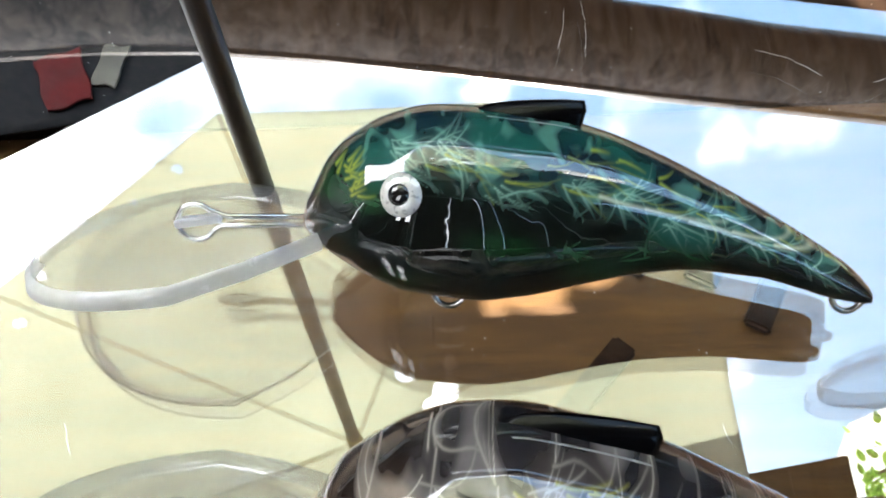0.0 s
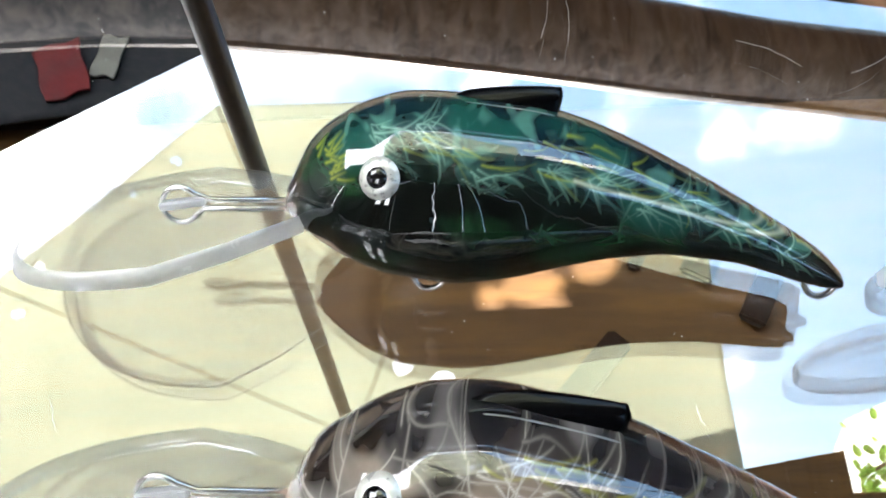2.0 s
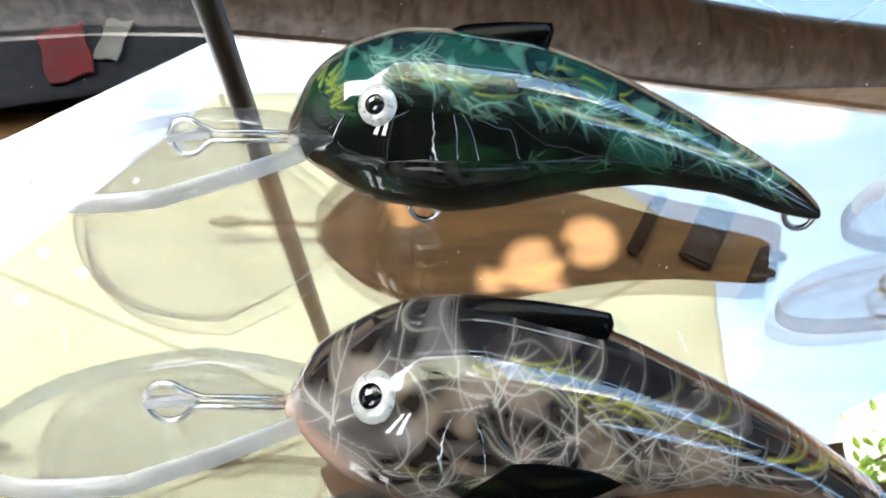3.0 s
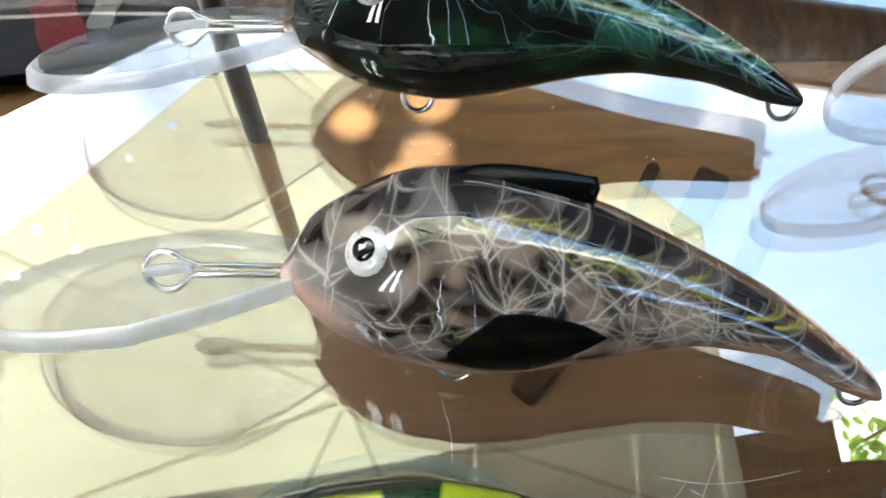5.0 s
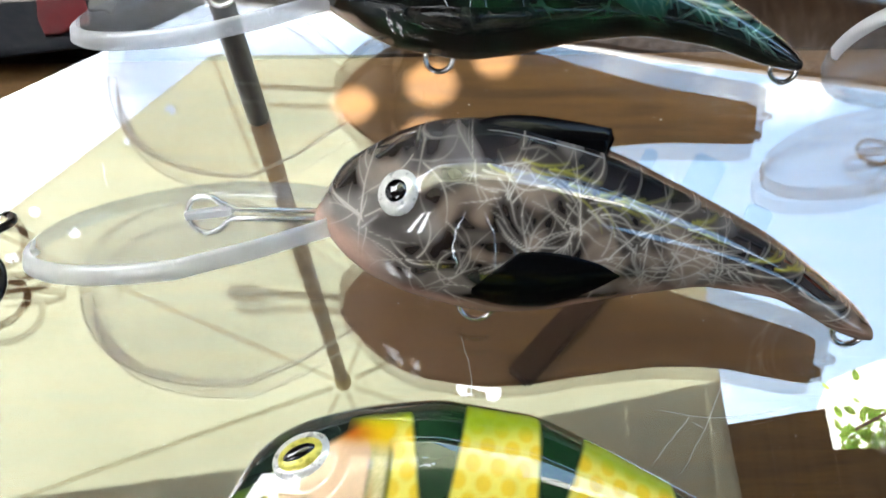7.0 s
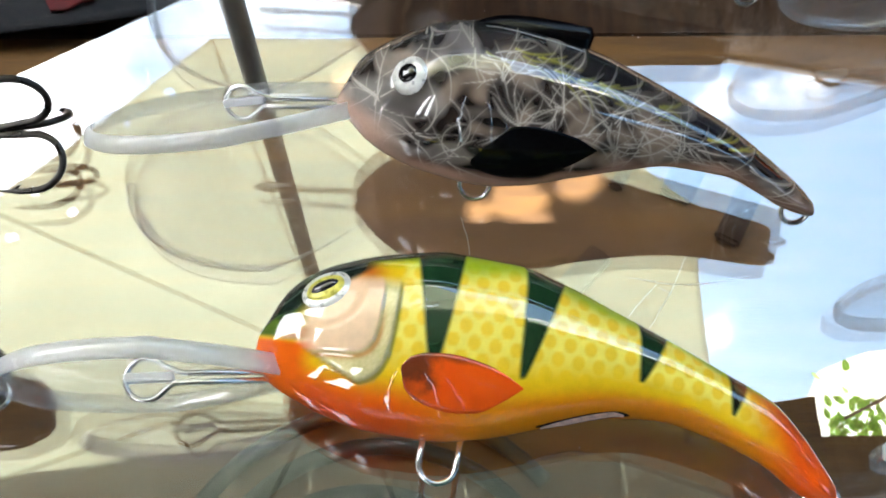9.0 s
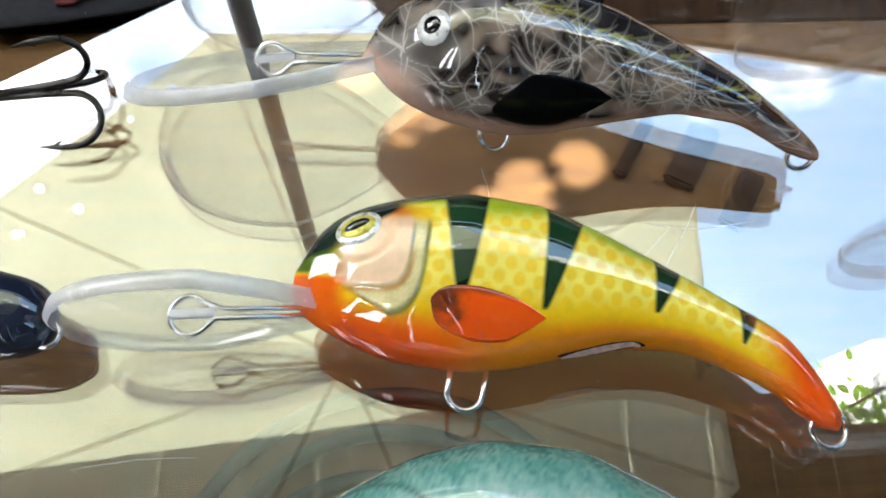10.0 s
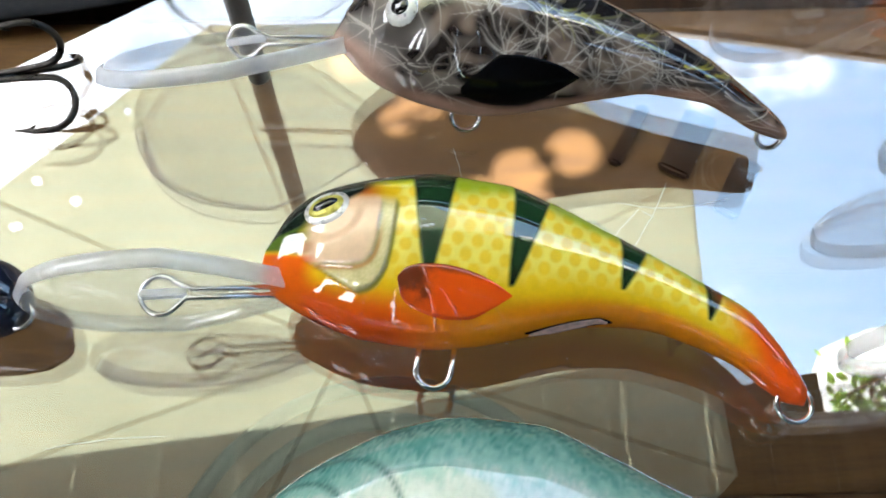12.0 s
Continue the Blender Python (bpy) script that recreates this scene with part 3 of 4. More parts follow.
    mouth = soft(x, 0.20, 0.40) * (1 - soft(x, 0.62, 0.80)) * (1 - soft(abs(y - 0.86 - 0.12 * x), 0.05, 0.11))
    col = blend(col, (0.62, 0.34, 0.18), mouth)
    return np.clip(col, 0, 1)


def paint_bream(x, y, z, shape):
    s = x / shape.length
    m, b, c = shape.ring(np.clip(s, 0, 1))
    h = (y - m) / b
    col = np.tile(np.array([0.55, 0.62, 0.56]), (len(x), 1))
    fleck = np.random.default_rng(3).random(len(x))
    wob = 0.03 * np.sin(x * 5.1 + 2 * y) + 0.025 * np.sin(x * 17.3 + 9 * y) + 0.10 * (fleck - 0.5)
    col = blend(col, (0.26, 0.46, 0.40), soft(h + wob, 0.46, 0.66))
    col = blend(col, (0.075, 0.26, 0.23), soft(h + wob, 0.64, 0.84) * (0.65 + 0.35 * fleck))
    col = blend(col, (0.022, 0.14, 0.13), soft(h + wob, 0.86, 0.98) * (0.6 + 0.4 * fleck))
    mesh = np.maximum(abs(np.sin((x + y) * 14)), abs(np.sin((x - y) * 14)))
    col = blend(col, (0.40, 0.52, 0.48), 0.45 * soft(mesh, 0.93, 0.99) * (1 - soft(h, 0.3, 0.6)))
    gold = np.exp(-(((s - 0.42) / 0.2) ** 2 + ((h + 0.1) / 0.25) ** 2)) * (0.5 + 0.5 * np.sin(x * 9) * np.sin(y * 13))
    col = blend(col, (0.72, 0.68, 0.20), 0.45 * gold)
    for at in (0.14, 0.215):
        line = np.exp(-((np.hypot((s - at + 0.16) * 8.4, (h - 0.15) * 1.7) - 1.35) / 0.035) ** 2)
        col = blend(col, (0.03, 0.12, 0.11), 0.85 * line * soft(h, -0.2, 0.0))
    return np.clip(col, 0, 1)


def field(x, y, fine, seed, stretch=1.0):
    """A smooth cloudy pattern with mean 0 and spread about 1."""
    rng = np.random.default_rng(seed)
    total = np.zeros(len(x))
    for k in range(16):
        a, f, p = rng.uniform(0, 6.28), fine * rng.uniform(0.6, 2.2), rng.uniform(0, 6.28)
        total += np.cos(f * (x / stretch * math.cos(a) + y * math.sin(a)) + p + 0.8 * np.sin(0.7 * f * (y * math.cos(a) - x * math.sin(a)) + p))
    return total / math.sqrt(8)


def thread(rng, x, y, heading, length, bend=0.22):
    """A wandering fibre from (x, y), as points a step apart."""
    n = max(4, int(length / 0.07))
    pts, turn = [(x, y)], rng.normal(0, bend * 0.4)
    for k in range(n):
        turn = 0.8 * turn + rng.normal(0, bend * 0.3)
        heading += turn
        x, y = x + length / n * math.cos(heading), y + length / n * math.sin(heading)
        pts.append((x, y))
    return pts


def cover_of(x, y, fibres):
    """How much of each spot the fibres cover; x is in rising order."""
    cover = np.zeros(len(x))
    for pts, wide, strength in fibres:
        for k, ((x0, y0), (x1, y1)) in enumerate(zip(pts, pts[1:])):
            lo, hi = np.searchsorted(x, (min(x0, x1) - 2.5 * wide, max(x0, x1) + 2.5 * wide))
            if hi <= lo:
                continue
            sx, sy = x[lo:hi] - x0, y[lo:hi] - y0
            ux, uy = x1 - x0, y1 - y0
            t = np.clip((sx * ux + sy * uy) / (ux * ux + uy * uy), 0, 1)
            d2 = (sx - t * ux) ** 2 + (sy - t * uy) ** 2
            fade = strength * (1 - 0.75 * (k + t) / (len(pts) - 1))
            cover[lo:hi] = np.maximum(cover[lo:hi], fade * np.exp(-d2 / wide**2))
    return cover


def tufts_of_fibres(seed, knots, lengths, wide, lean=0.0, spread=3.14):
    """Fibres that spread from a few knots."""
    rng = np.random.default_rng(seed)
    fibres = []
    for kx, ky, count in knots:
        for k in range(count):
            head = lean + rng.uniform(-spread, spread)
            start = rng.normal(0, 0.06, 2)
            pts = thread(rng, kx + start[0], ky + start[1], head, rng.uniform(*lengths))
            strength = rng.uniform(0.45, 1.0)
            fibres.append((pts, wide * rng.uniform(0.6, 1.3), strength))
            for fork in range(rng.integers(0, 4)):
                at = pts[rng.integers(1, len(pts) - 1)]
                fibres.append((thread(rng, *at, head + rng.uniform(-0.9, 0.9), rng.uniform(*lengths) * 0.5), wide * 0.75, strength * rng.uniform(0.4, 0.9)))
    return fibres


def paint_grey(x, y, z, shape):
    s = x / shape.length
    m, b, c = shape.ring(np.clip(s, 0, 1))
    h = (y - m) / b
    up = y - np.interp(x, [2.5, 4.5, 7.2], [1.68, 1.32, 0.62])
    dark = field(x, y, 3.4, 5) + 0.7 * np.exp(-((x - 1.75) / 0.45) ** 2 - ((y - 0.55) / 0.4) ** 2) * 2 + 1.6 * np.exp(-((x - 2.55) / 0.55) ** 2 - ((y - 0.95) / 0.5) ** 2)
    col = blend(np.tile(np.array([0.25, 0.185, 0.14]), (len(x), 1)), (0.016, 0.010, 0.008), soft(dark + 0.45 * field(x, y, 8.0, 55) + 0.8 * soft(x, 4.8, 6.2), -1.0, 0.35))
    smoke = field(x, y, 5.0, 9, 1.5)
    col = blend(col, (0.50, 0.43, 0.37), 0.35 * soft(smoke, 0.6, 1.8) * (1 - soft(up, -0.1, 0.1)))
    # pale head round the eye
    col = blend(col, (0.42, 0.39, 0.36), 0.5 * (1 - soft(x + 0.25 * field(x, y, 4.0, 2), 0.7, 1.4)) * (1 - soft(h, 0.35, 0.75)))
    # dark back with yellow flakes
    back = soft(up + 0.08 * smoke, -0.06, 0.12)
    col = blend(col, (0.012, 0.012, 0.017), back * 0.85)
    col = blend(col, (0.30, 0.27, 0.26), back * 0.45 * soft(field(x, y, 6.0, 31, 2.0), 0.4, 1.5))
    rng = np.random.default_rng(8)
    gold = [(thread(rng, gx, float(np.interp(gx, [2.5, 4.5, 7.2], [1.68, 1.32, 0.62])) + rng.uniform(0.02, 0.24), rng.uniform(-0.30, -0.08), rng.uniform(0.2, 0.7), 0.2), rng.uniform(0.010, 0.022), rng.uniform(0.3, 0.8)) for gx in rng.uniform(2.0, 6.6, 34)]
    col = blend(col, (0.50, 0.47, 0.05), cover_of(x, y, gold))
    # pale fibres
    knots = [(1.30, 0.40, 9), (1.9, 0.25, 11), (2.35, 1.45, 7), (2.75, 0.85, 13), (3.25, 1.2, 12), (3.7, 0.85, 7), (4.1, 1.1, 11), (4.6, 0.85, 8), (5.3, 0.9, 6), (0.65, 0.75, 10), (1.2, 1.75, 6), (1.9, 1.8, 4)]
    fibres = tufts_of_fibres(4, knots, (0.25, 0.9), 0.010)
    fibres += [(thread(rng, tx, float(np.interp(tx, [4.2, 7.4], [0.95, 0.35])) + rng.uniform(-0.3, 0.35), rng.uniform(-0.5, 0.15), rng.uniform(0.4, 1.2), 0.2), 0.013, rng.uniform(0.3, 0.9)) for tx in rng.uniform(4.2, 7.0, 34)]
    fibres += [(thread(rng, tx, float(np.interp(tx, [1.0, 2.5, 7.4], [1.75, 1.95, 0.6])) + rng.uniform(-0.3, 0.1), rng.uniform(-0.8, 0.5), rng.uniform(0.3, 0.9), 0.25), 0.010, rng.uniform(0.3, 0.9)) for tx in rng.uniform(0.8, 6.0, 46)]
    mist = cover_of(x, y, [(p, 0.06, 0.20 * q) for p, w, q in fibres])
    veil = 1 - 0.3 * back
    col = blend(col, (0.55, 0.48, 0.42), mist * veil)
    col = blend(col, (0.80, 0.73, 0.65), cover_of(x, y, fibres) * veil * 0.9)
    # rose belly
    low = y - (m - b)
    rose = 1 - soft(low + 0.06 * smoke, 0.12, np.interp(x, [1.0, 3.5], [0.75, 0.42]))
    col = blend(col, (0.72, 0.42, 0.30), 0.85 * rose * (1 - 0.6 * soft(x, 5.2, 7.0)))
    col = blend(col, (0.76, 0.50, 0.38), 0.8 * (1 - soft(x, 0.5, 1.3)) * (1 - soft(y, 0.25, 0.65)))
    return np.clip(col, 0, 1)


def paint_green(x, y, z, shape):
    s = x / shape.length
    m, b, c = shape.ring(np.clip(s, 0, 1))
    h = (y - m) / b
    line = np.interp(x, [1.5, 3.5, 5.5, 7.2], [1.22, 1.15, 0.78, 0.42])
    up = y - line
    cloud, fine = field(x, y, 3.0, 12, 1.4), field(x, y, 7.0, 13, 1.6)
    col = blend(np.tile(np.array([0.0012, 0.0030, 0.0026]), (len(x), 1)), (0.010, 0.046, 0.016), soft(cloud + 0.4 * fine, 0.4, 1.7))
    back = soft(up + 0.10 * cloud, -0.15, 0.25)
    col = blend(col, blend(np.tile(np.array([0.003, 0.016, 0.028]), (len(x), 1)), (0.010, 0.080, 0.066), soft(cloud + 0.5 * fine, -0.2, 1.3)), back)
    rng = np.random.default_rng(6)
    veil = 0.08 + 0.92 * soft(up, -0.25, 0.15)
    knots = [(0.5, 0.95, 6), (1.15, 1.5, 9), (1.75, 1.6, 9), (2.4, 1.25, 5), (3.3, 1.4, 6), (4.0, 1.3, 8), (4.6, 1.0, 6), (5.1, 1.05, 7), (5.9, 0.75, 6), (6.6, 0.62, 5), (0.35, 0.45, 7)]
    fibres = tufts_of_fibres(7, knots, (0.25, 0.9), 0.011, -0.25, 0.9)
    fibres += tufts_of_fibres(17, [(1.5, 0.1, 4), (2.4, 0.2, 5), (3.4, 0.6, 6), (4.4, 0.6, 5), (5.4, 0.45, 4)], (0.3, 0.7), 0.012)
    mist = cover_of(x, y, [(p, 0.10, 0.30 * q) for p, w, q in fibres])
    bent = 0.12 * field(x, y, 7.0, 26)
    wash = soft(field(x + bent, y - bent, 9.0, 23, 2.4) + 0.7 * field(x - bent, y, 20.0, 24, 1.8), 0.1, 2.3) * soft(up, -0.05, 0.15)
    col = blend(col, (0.14, 0.36, 0.29), 0.5 * wash)
    col = blend(col, (0.12, 0.36, 0.29), mist * veil)
    col = blend(col, (0.42, 0.72, 0.58), cover_of(x, y, fibres) * veil * 0.75)
    gold = [(thread(rng, gx, float(np.interp(gx, [1.5, 3.5, 5.5, 7.2], [1.22, 1.15, 0.78, 0.42])) + rng.uniform(0.12, 0.6), rng.uniform(-0.5, 0.0), rng.uniform(0.2, 0.6), 0.25), rng.uniform(0.009, 0.018), rng.uniform(0.2, 0.65)) for gx in rng.uniform(1.5, 7.0, 44)]
    gold += [(thread(rng, 0.62 + rng.normal(0, 0.10), 1.05 + rng.normal(0, 0.12), 0.9 + rng.normal(0, 0.6), 0.22), 0.018, 0.65) for k in range(18)]
    col = blend(col, (0.46, 0.52, 0.05), cover_of(x, y, gold))
    # a pale streak along the rear back
    streak = []
    for k in range(5):
        sx = 3.7 + 0.6 * k
        streak.append((thread(rng, sx, float(np.interp(sx, [3.5, 5.5, 7.2], [1.15, 0.78, 0.42])) + 0.16, -0.19, 1.1, 0.06), 0.026, 0.9))
    col = blend(col, (0.74, 0.80, 0.62), cover_of(x, y, streak) * 0.8)
    # bare pinkish chin, chipped towards the body
    low = y - (m - b)
    chin = (1 - soft(x + 0.15 * fine, 0.6, 1.25)) * (1 - soft(low + 0.08 * fine, 0.16, 0.36))
    col = blend(col, (0.60, 0.44, 0.34), 0.85 * chin)
    chips = soft(field(x, y, 9.0, 41), 1.2, 1.7) * (1 - soft(low, 0.12, 0.4)) * (1 - soft(x, 1.6, 2.4))
    col = blend(col, (0.55, 0.38, 0.26), 0.7 * chips)
    return np.clip(col, 0, 1)


# ---- setting ----
def sheet(name, material, label, size=400.0):
    bm = bmesh.new()
    bmesh.ops.create_grid(bm, x_segments=40, y_segments=40, size=size)
    for v in bm.verts:
        v.co.x, v.co.y = (math.copysign(size * (abs(c) / size) ** 3, c) for c in (v.co.x, v.co.y))
    return tagged(part(name, bm, material, None, label, False), label, "ground", "", "structure")


sheet("ground", EARTH, "bare brown garden soil round the patio")

def deck():
    """Wooden decking under the table, one board after another."""
    root = tagged(new("deck"), "brown wooden deck boards dappled with spots of sun", "deck", "", "structure")
    # the far board is dark only to fit the dark top of the view
    for k, wood in enumerate((DECK, DECK, TIMBER)):
        ob = new("plank", mesh_of("plank", box(bmesh.new(), (-1.3, 0.0008, 0.004), (1.1, 0.5392, 0.03), 0.0015), wood, False))
        ob.parent = root
        ob.location = (-0.02 * k, -0.48 + 0.54 * k, 0)


deck()

HUB = Vector((-0.186, 0.523, TABLE + 1.62))


def glass_table():
    root = tagged(new("glass_table"), "patio table with a scratched clear glass top", "table")
    x0, x1, y0, y1, th, r = -0.80, 0.80, -0.55, 0.42, 0.008, 0.06
    bm = bmesh.new()
    outline = []
    for cx, cy, a in ((x1 - r, y1 - r, 0), (x0 + r, y1 - r, 90), (x0 + r, y0 + r, 180), (x1 - r, y0 + r, 270)):
        outline += [(cx, cy, math.cos(radians(a + k * 15)), math.sin(radians(a + k * 15))) for k in range(7)]
    rings = [[bm.verts.new((cx + (r - d) * c, cy + (r - d) * s, TABLE + z)) for cx, cy, c, s in outline] for d, z in ((0.0015, 0), (0, -0.0015), (0, 0.0015 - th), (0.0015, -th))]
    n = len(outline)
    for a, b in zip(rings, rings[1:]):
        for k in range(n):
            bm.faces.new((a[k], a[(k + 1) % n], b[(k + 1) % n], b[k]))
    bm.faces.new(rings[0]), bm.faces.new(rings[-1][::-1])
    bmesh.ops.recalc_face_normals(bm, faces=bm.faces)
    top = part("glass_top", bm, GLASS, root, "clear glass table top with fine scratches", False)
    top.visible_shadow = False
    low = TABLE - th
    for lo, hi in (((x0 + 0.02, y0 + 0.02, low - 0.03), (x1 - 0.02, y0 + 0.05, low - 0.0005)), ((x0 + 0.02, y1 - 0.05, low - 0.03), (x1 - 0.02, y1 - 0.02, low - 0.0005)),
                   ((x0 + 0.02, y0 + 0.052, low - 0.03), (x0 + 0.05, y1 - 0.052, low - 0.0005)), ((x1 - 0.05, y0 + 0.052, low - 0.03), (x1 - 0.02, y1 - 0.052, low - 0.0005))):
        part("rail", box(bmesh.new(), lo, hi, 0.004), TIMBER, root, "", False)
    for x in (x0 + 0.05, x1 - 0.09):
        for y in (y0 + 0.05, y1 - 0.09):
            part("leg", box(bmesh.new(), (x, y, 0.0305), (x + 0.04, y + 0.04, low - 0.031), 0.004), TIMBER, root, "", False)
    return root


glass_table()


def slat(off, wide, low, long):
    """A dark slat lying on the ground under the table, placed and cut short to fit a dark stripe in the camera's view.
    """
    ob = tagged(part("wooden_slat", box(bmesh.new(), (0, -wide / 2, 0), (long, wide / 2, 0.012), 0.003), TIMBER, None, "", False), "dark brown wooden slat lying on the ground", "slat", "slats under the table")
    a = radians(60)
    ob.matrix_world = pose(math.sin(a) * off + low * math.cos(a), -math.cos(a) * off + low * math.sin(a), 0.0302, 0, 0, 60)


for off, wide, low, long in ((-0.036, 0.014, 0.44, 0.08), (0.022, 0.034, 0.46, 0.08), (0.087, 0.026, 0.44, 0.07)):
    slat(off, wide, low, long)
# one more, placed to fit a dark diagonal band in the view
loose = tagged(part("wooden_slat", box(bmesh.new(), (-0.07, -0.013, 0), (0.07, 0.013, 0.012), 0.003), TIMBER, None, "", False), "dark brown wooden slat lying on the ground", "slat", "slats under the table")
loose.matrix_world = pose(0.122, 0.276, 0.0302, 0, 0, 47)


def garden_hose():
    """Loops of hose coiled on the deck."""
    pts = []
    for k in range(150):
        a = radians(40 + 7.2 * k)
        r = 0.204 - 0.042 * k / 60 + 0.004 * math.sin(a * 1.7)
        pts.append((-0.060 + 0.012 * math.sin(k / 31) + r * math.cos(a), -0.032 + r * math.sin(a), 0.0381 + 0.002 * max(0.0, math.sin(k / 9))))
    hose = part("garden_hose", tube(bmesh.new(), pts, 0.0078, 10), HOSE)
    return tagged(hose, "dark green rubber garden hose coiled on the deck", "hose")


garden_hose()


def spread(name, centre, size, turn, material, label, lift, seed):
    """A rumpled cloth with thickness."""
    rng = np.random.default_rng(seed)
    waves = [(rng.uniform(8, 30), rng.uniform(0, 6.28), rng.uniform(0, 6.28)) for k in range(7)]
    bm, n, rows = bmesh.new(), 28, []
    for i in range(n + 1):
        row = []
        for j in range(n + 1):
            x, y = size[0] * (i / n - 0.5), size[1] * (j / n - 0.5)
            z = sum(0.5 + 0.5 * math.sin(f * (x * math.cos(a) + y * math.sin(a)) + p) for f, a, p in waves) / 7
            rag = 0.06 * math.sin(9 * j / n + seed), 0.06 * math.sin(8 * i / n + seed)
            row.append(bm.verts.new((x * (1 + rag[0]), y * (1 + rag[1]), 0.004 + 0.03 * min(size) / 0.3 * z)))
        rows.append(row)
    for a, b in zip(rows, rows[1:]):
        for j in range(n):
            bm.faces.new((a[j], b[j], b[j + 1], a[j + 1]))
    bmesh.ops.recalc_face_normals(bm, faces=bm.faces)
    bmesh.ops.solidify(bm, geom=bm.faces[:], thickness=0.003)
    ob = tagged(part(name, bm, material), label, "cloth")
    ob.matrix_world = pose(*centre, lift, 0, 0, turn)
    return ob


# black sheet added on the deck to darken the left corner of the view
spread("corner_sheet", (-0.56, 0.80), (0.56, 0.46), 14, BLACK_CLOTH, "rumpled black sheet added to darken the corner of the view", 0.0325, 2)
# red and pale pieces placed to fit coloured patches seen from the camera
spread("red_cloth", (-0.402, 0.648), (0.050, 0.075), 20, RED_CLOTH, "small red cloth lying on the black sheet", 0.062, 5)
spread("pale_cloth", (-0.355, 0.668), (0.028, 0.055), -10, PALE_CLOTH, "small pale cloth lying on the black sheet", 0.060, 6)


# holes added in the canvas to cast sun spots, placed to fit the view
SUN_SPOT_HOLES = [(gx, gy + 0.119, r * 1.6) for gx, gy, r in ((0.056, 0.380, 0.012), (0.092, 0.396, 0.018), (0.108, 0.364, 0.010), (0.15, 0.42, 0.017), (-0.034, 0.468, 0.012), (-0.006, 0.494, 0.017), (-0.085, 0.54, 0.014), (0.07, 0.595, 0.014), (0.0, 0.565, 0.017))] + [
        # these stand in for sun flecks on the canopy
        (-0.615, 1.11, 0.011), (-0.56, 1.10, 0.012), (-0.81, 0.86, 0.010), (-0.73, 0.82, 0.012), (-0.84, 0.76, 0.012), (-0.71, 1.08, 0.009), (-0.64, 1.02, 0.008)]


def umbrella():
    root = tagged(new("patio_umbrella"), "olive beige canvas patio umbrella on a dark pole", "umbrella")
    root.location = (HUB.x, HUB.y, 0)
    apothem, rim, peak = 0.72, TABLE + 1.53, TABLE + 1.665
    corner = [Vector((apothem / math.cos(math.pi / 8) * math.cos(math.pi / 8 + k * math.pi / 4), apothem / math.cos(math.pi / 8) * math.sin(math.pi / 8 + k * math.pi / 4), rim)) for k in range(8)]
    top = Vector((0, 0, peak))
    for k in range(8):
        a, b = corner[k], corner[(k + 1) % 8]
        bm, n, rows = bmesh.new(), 56, []
        for i in range(n + 1):
            f = i / n
            row = []
            for j in range(n + 1):
                g = j / n
                p = top.lerp(a.lerp(b, g), f)
                sag = 0.022 * f * math.sin(math.pi * g)
                hem = 0.012 * math.sin(math.pi * g) * f * f
                inward = (top - p)
                inward.z = 0
                p = p + Vector((0, 0, -sag * 0.4)) + (inward.normalized() * hem if inward.length > 0.01 else Vector())
                row.append(bm.verts.new(p))
            rows.append(row)
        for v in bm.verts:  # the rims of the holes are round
            for hx, hy, hr in SUN_SPOT_HOLES:
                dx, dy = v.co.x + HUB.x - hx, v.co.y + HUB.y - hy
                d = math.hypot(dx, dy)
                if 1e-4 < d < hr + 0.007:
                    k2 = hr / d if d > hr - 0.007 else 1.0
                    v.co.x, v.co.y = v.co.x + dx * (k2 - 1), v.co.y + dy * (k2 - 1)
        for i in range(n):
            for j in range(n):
                if any(all((q.co.x + HUB.x - hx) ** 2 + (q.co.y + HUB.y - hy) ** 2 <= (hr + 1e-4) ** 2 for q in (rows[i][j], rows[i + 1][j], rows[i][j + 1], rows[i + 1][j + 1])) for hx, hy, hr in SUN_SPOT_HOLES):
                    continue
                if i == 0:
                    bm.faces.new((rows[0][j], rows[1][j], rows[1][j + 1], rows[0][j + 1]))
                else:
                    bm.faces.new((rows[i][j], rows[i + 1][j], rows[i + 1][j + 1], rows[i][j + 1]))
        bmesh.ops.remove_doubles(bm, verts=bm.verts, dist=1e-5)
        bmesh.ops.solidify(bm, geom=bm.faces[:], thickness=0.0012)
        part("canopy_panel", bm, CANVAS, root)
        inner = top.lerp(a, 0.03) + Vector((0, 0, -0.012))
        outer = top.lerp(a, 0.985) + Vector((0, 0, -0.012))
        way = (outer - inner).normalized()
        across = way.cross(Vector((0, 0, 1))).normalized() * 0.005
        bm = bmesh.new()
        strip = bm.faces.new([bm.verts.new(p) for p in (inner - across, outer - across, outer + across, inner + across)])
        bmesh.ops.solidify(bm, geom=[strip], thickness=0.0008)
        part("seam", bm, SEAM, root)
    part("pole", tube(bmesh.new(), [(0, 0, 0.0302), (0, 0, TABLE + 0.5), (0, 0, peak)], 0.0118, 20), POLE, root, "dark painted round pole")
    bm = bmesh.new()
    tube(bm, [(0, 0, peak - 0.06), (0, 0, peak - 0.055), (0, 0, peak - 0.02), (0, 0, peak - 0.015)], [0.012, 0.016, 0.016, 0.012], 20)
    part("hub", bm, RIB, root)
    return root


umbrella()


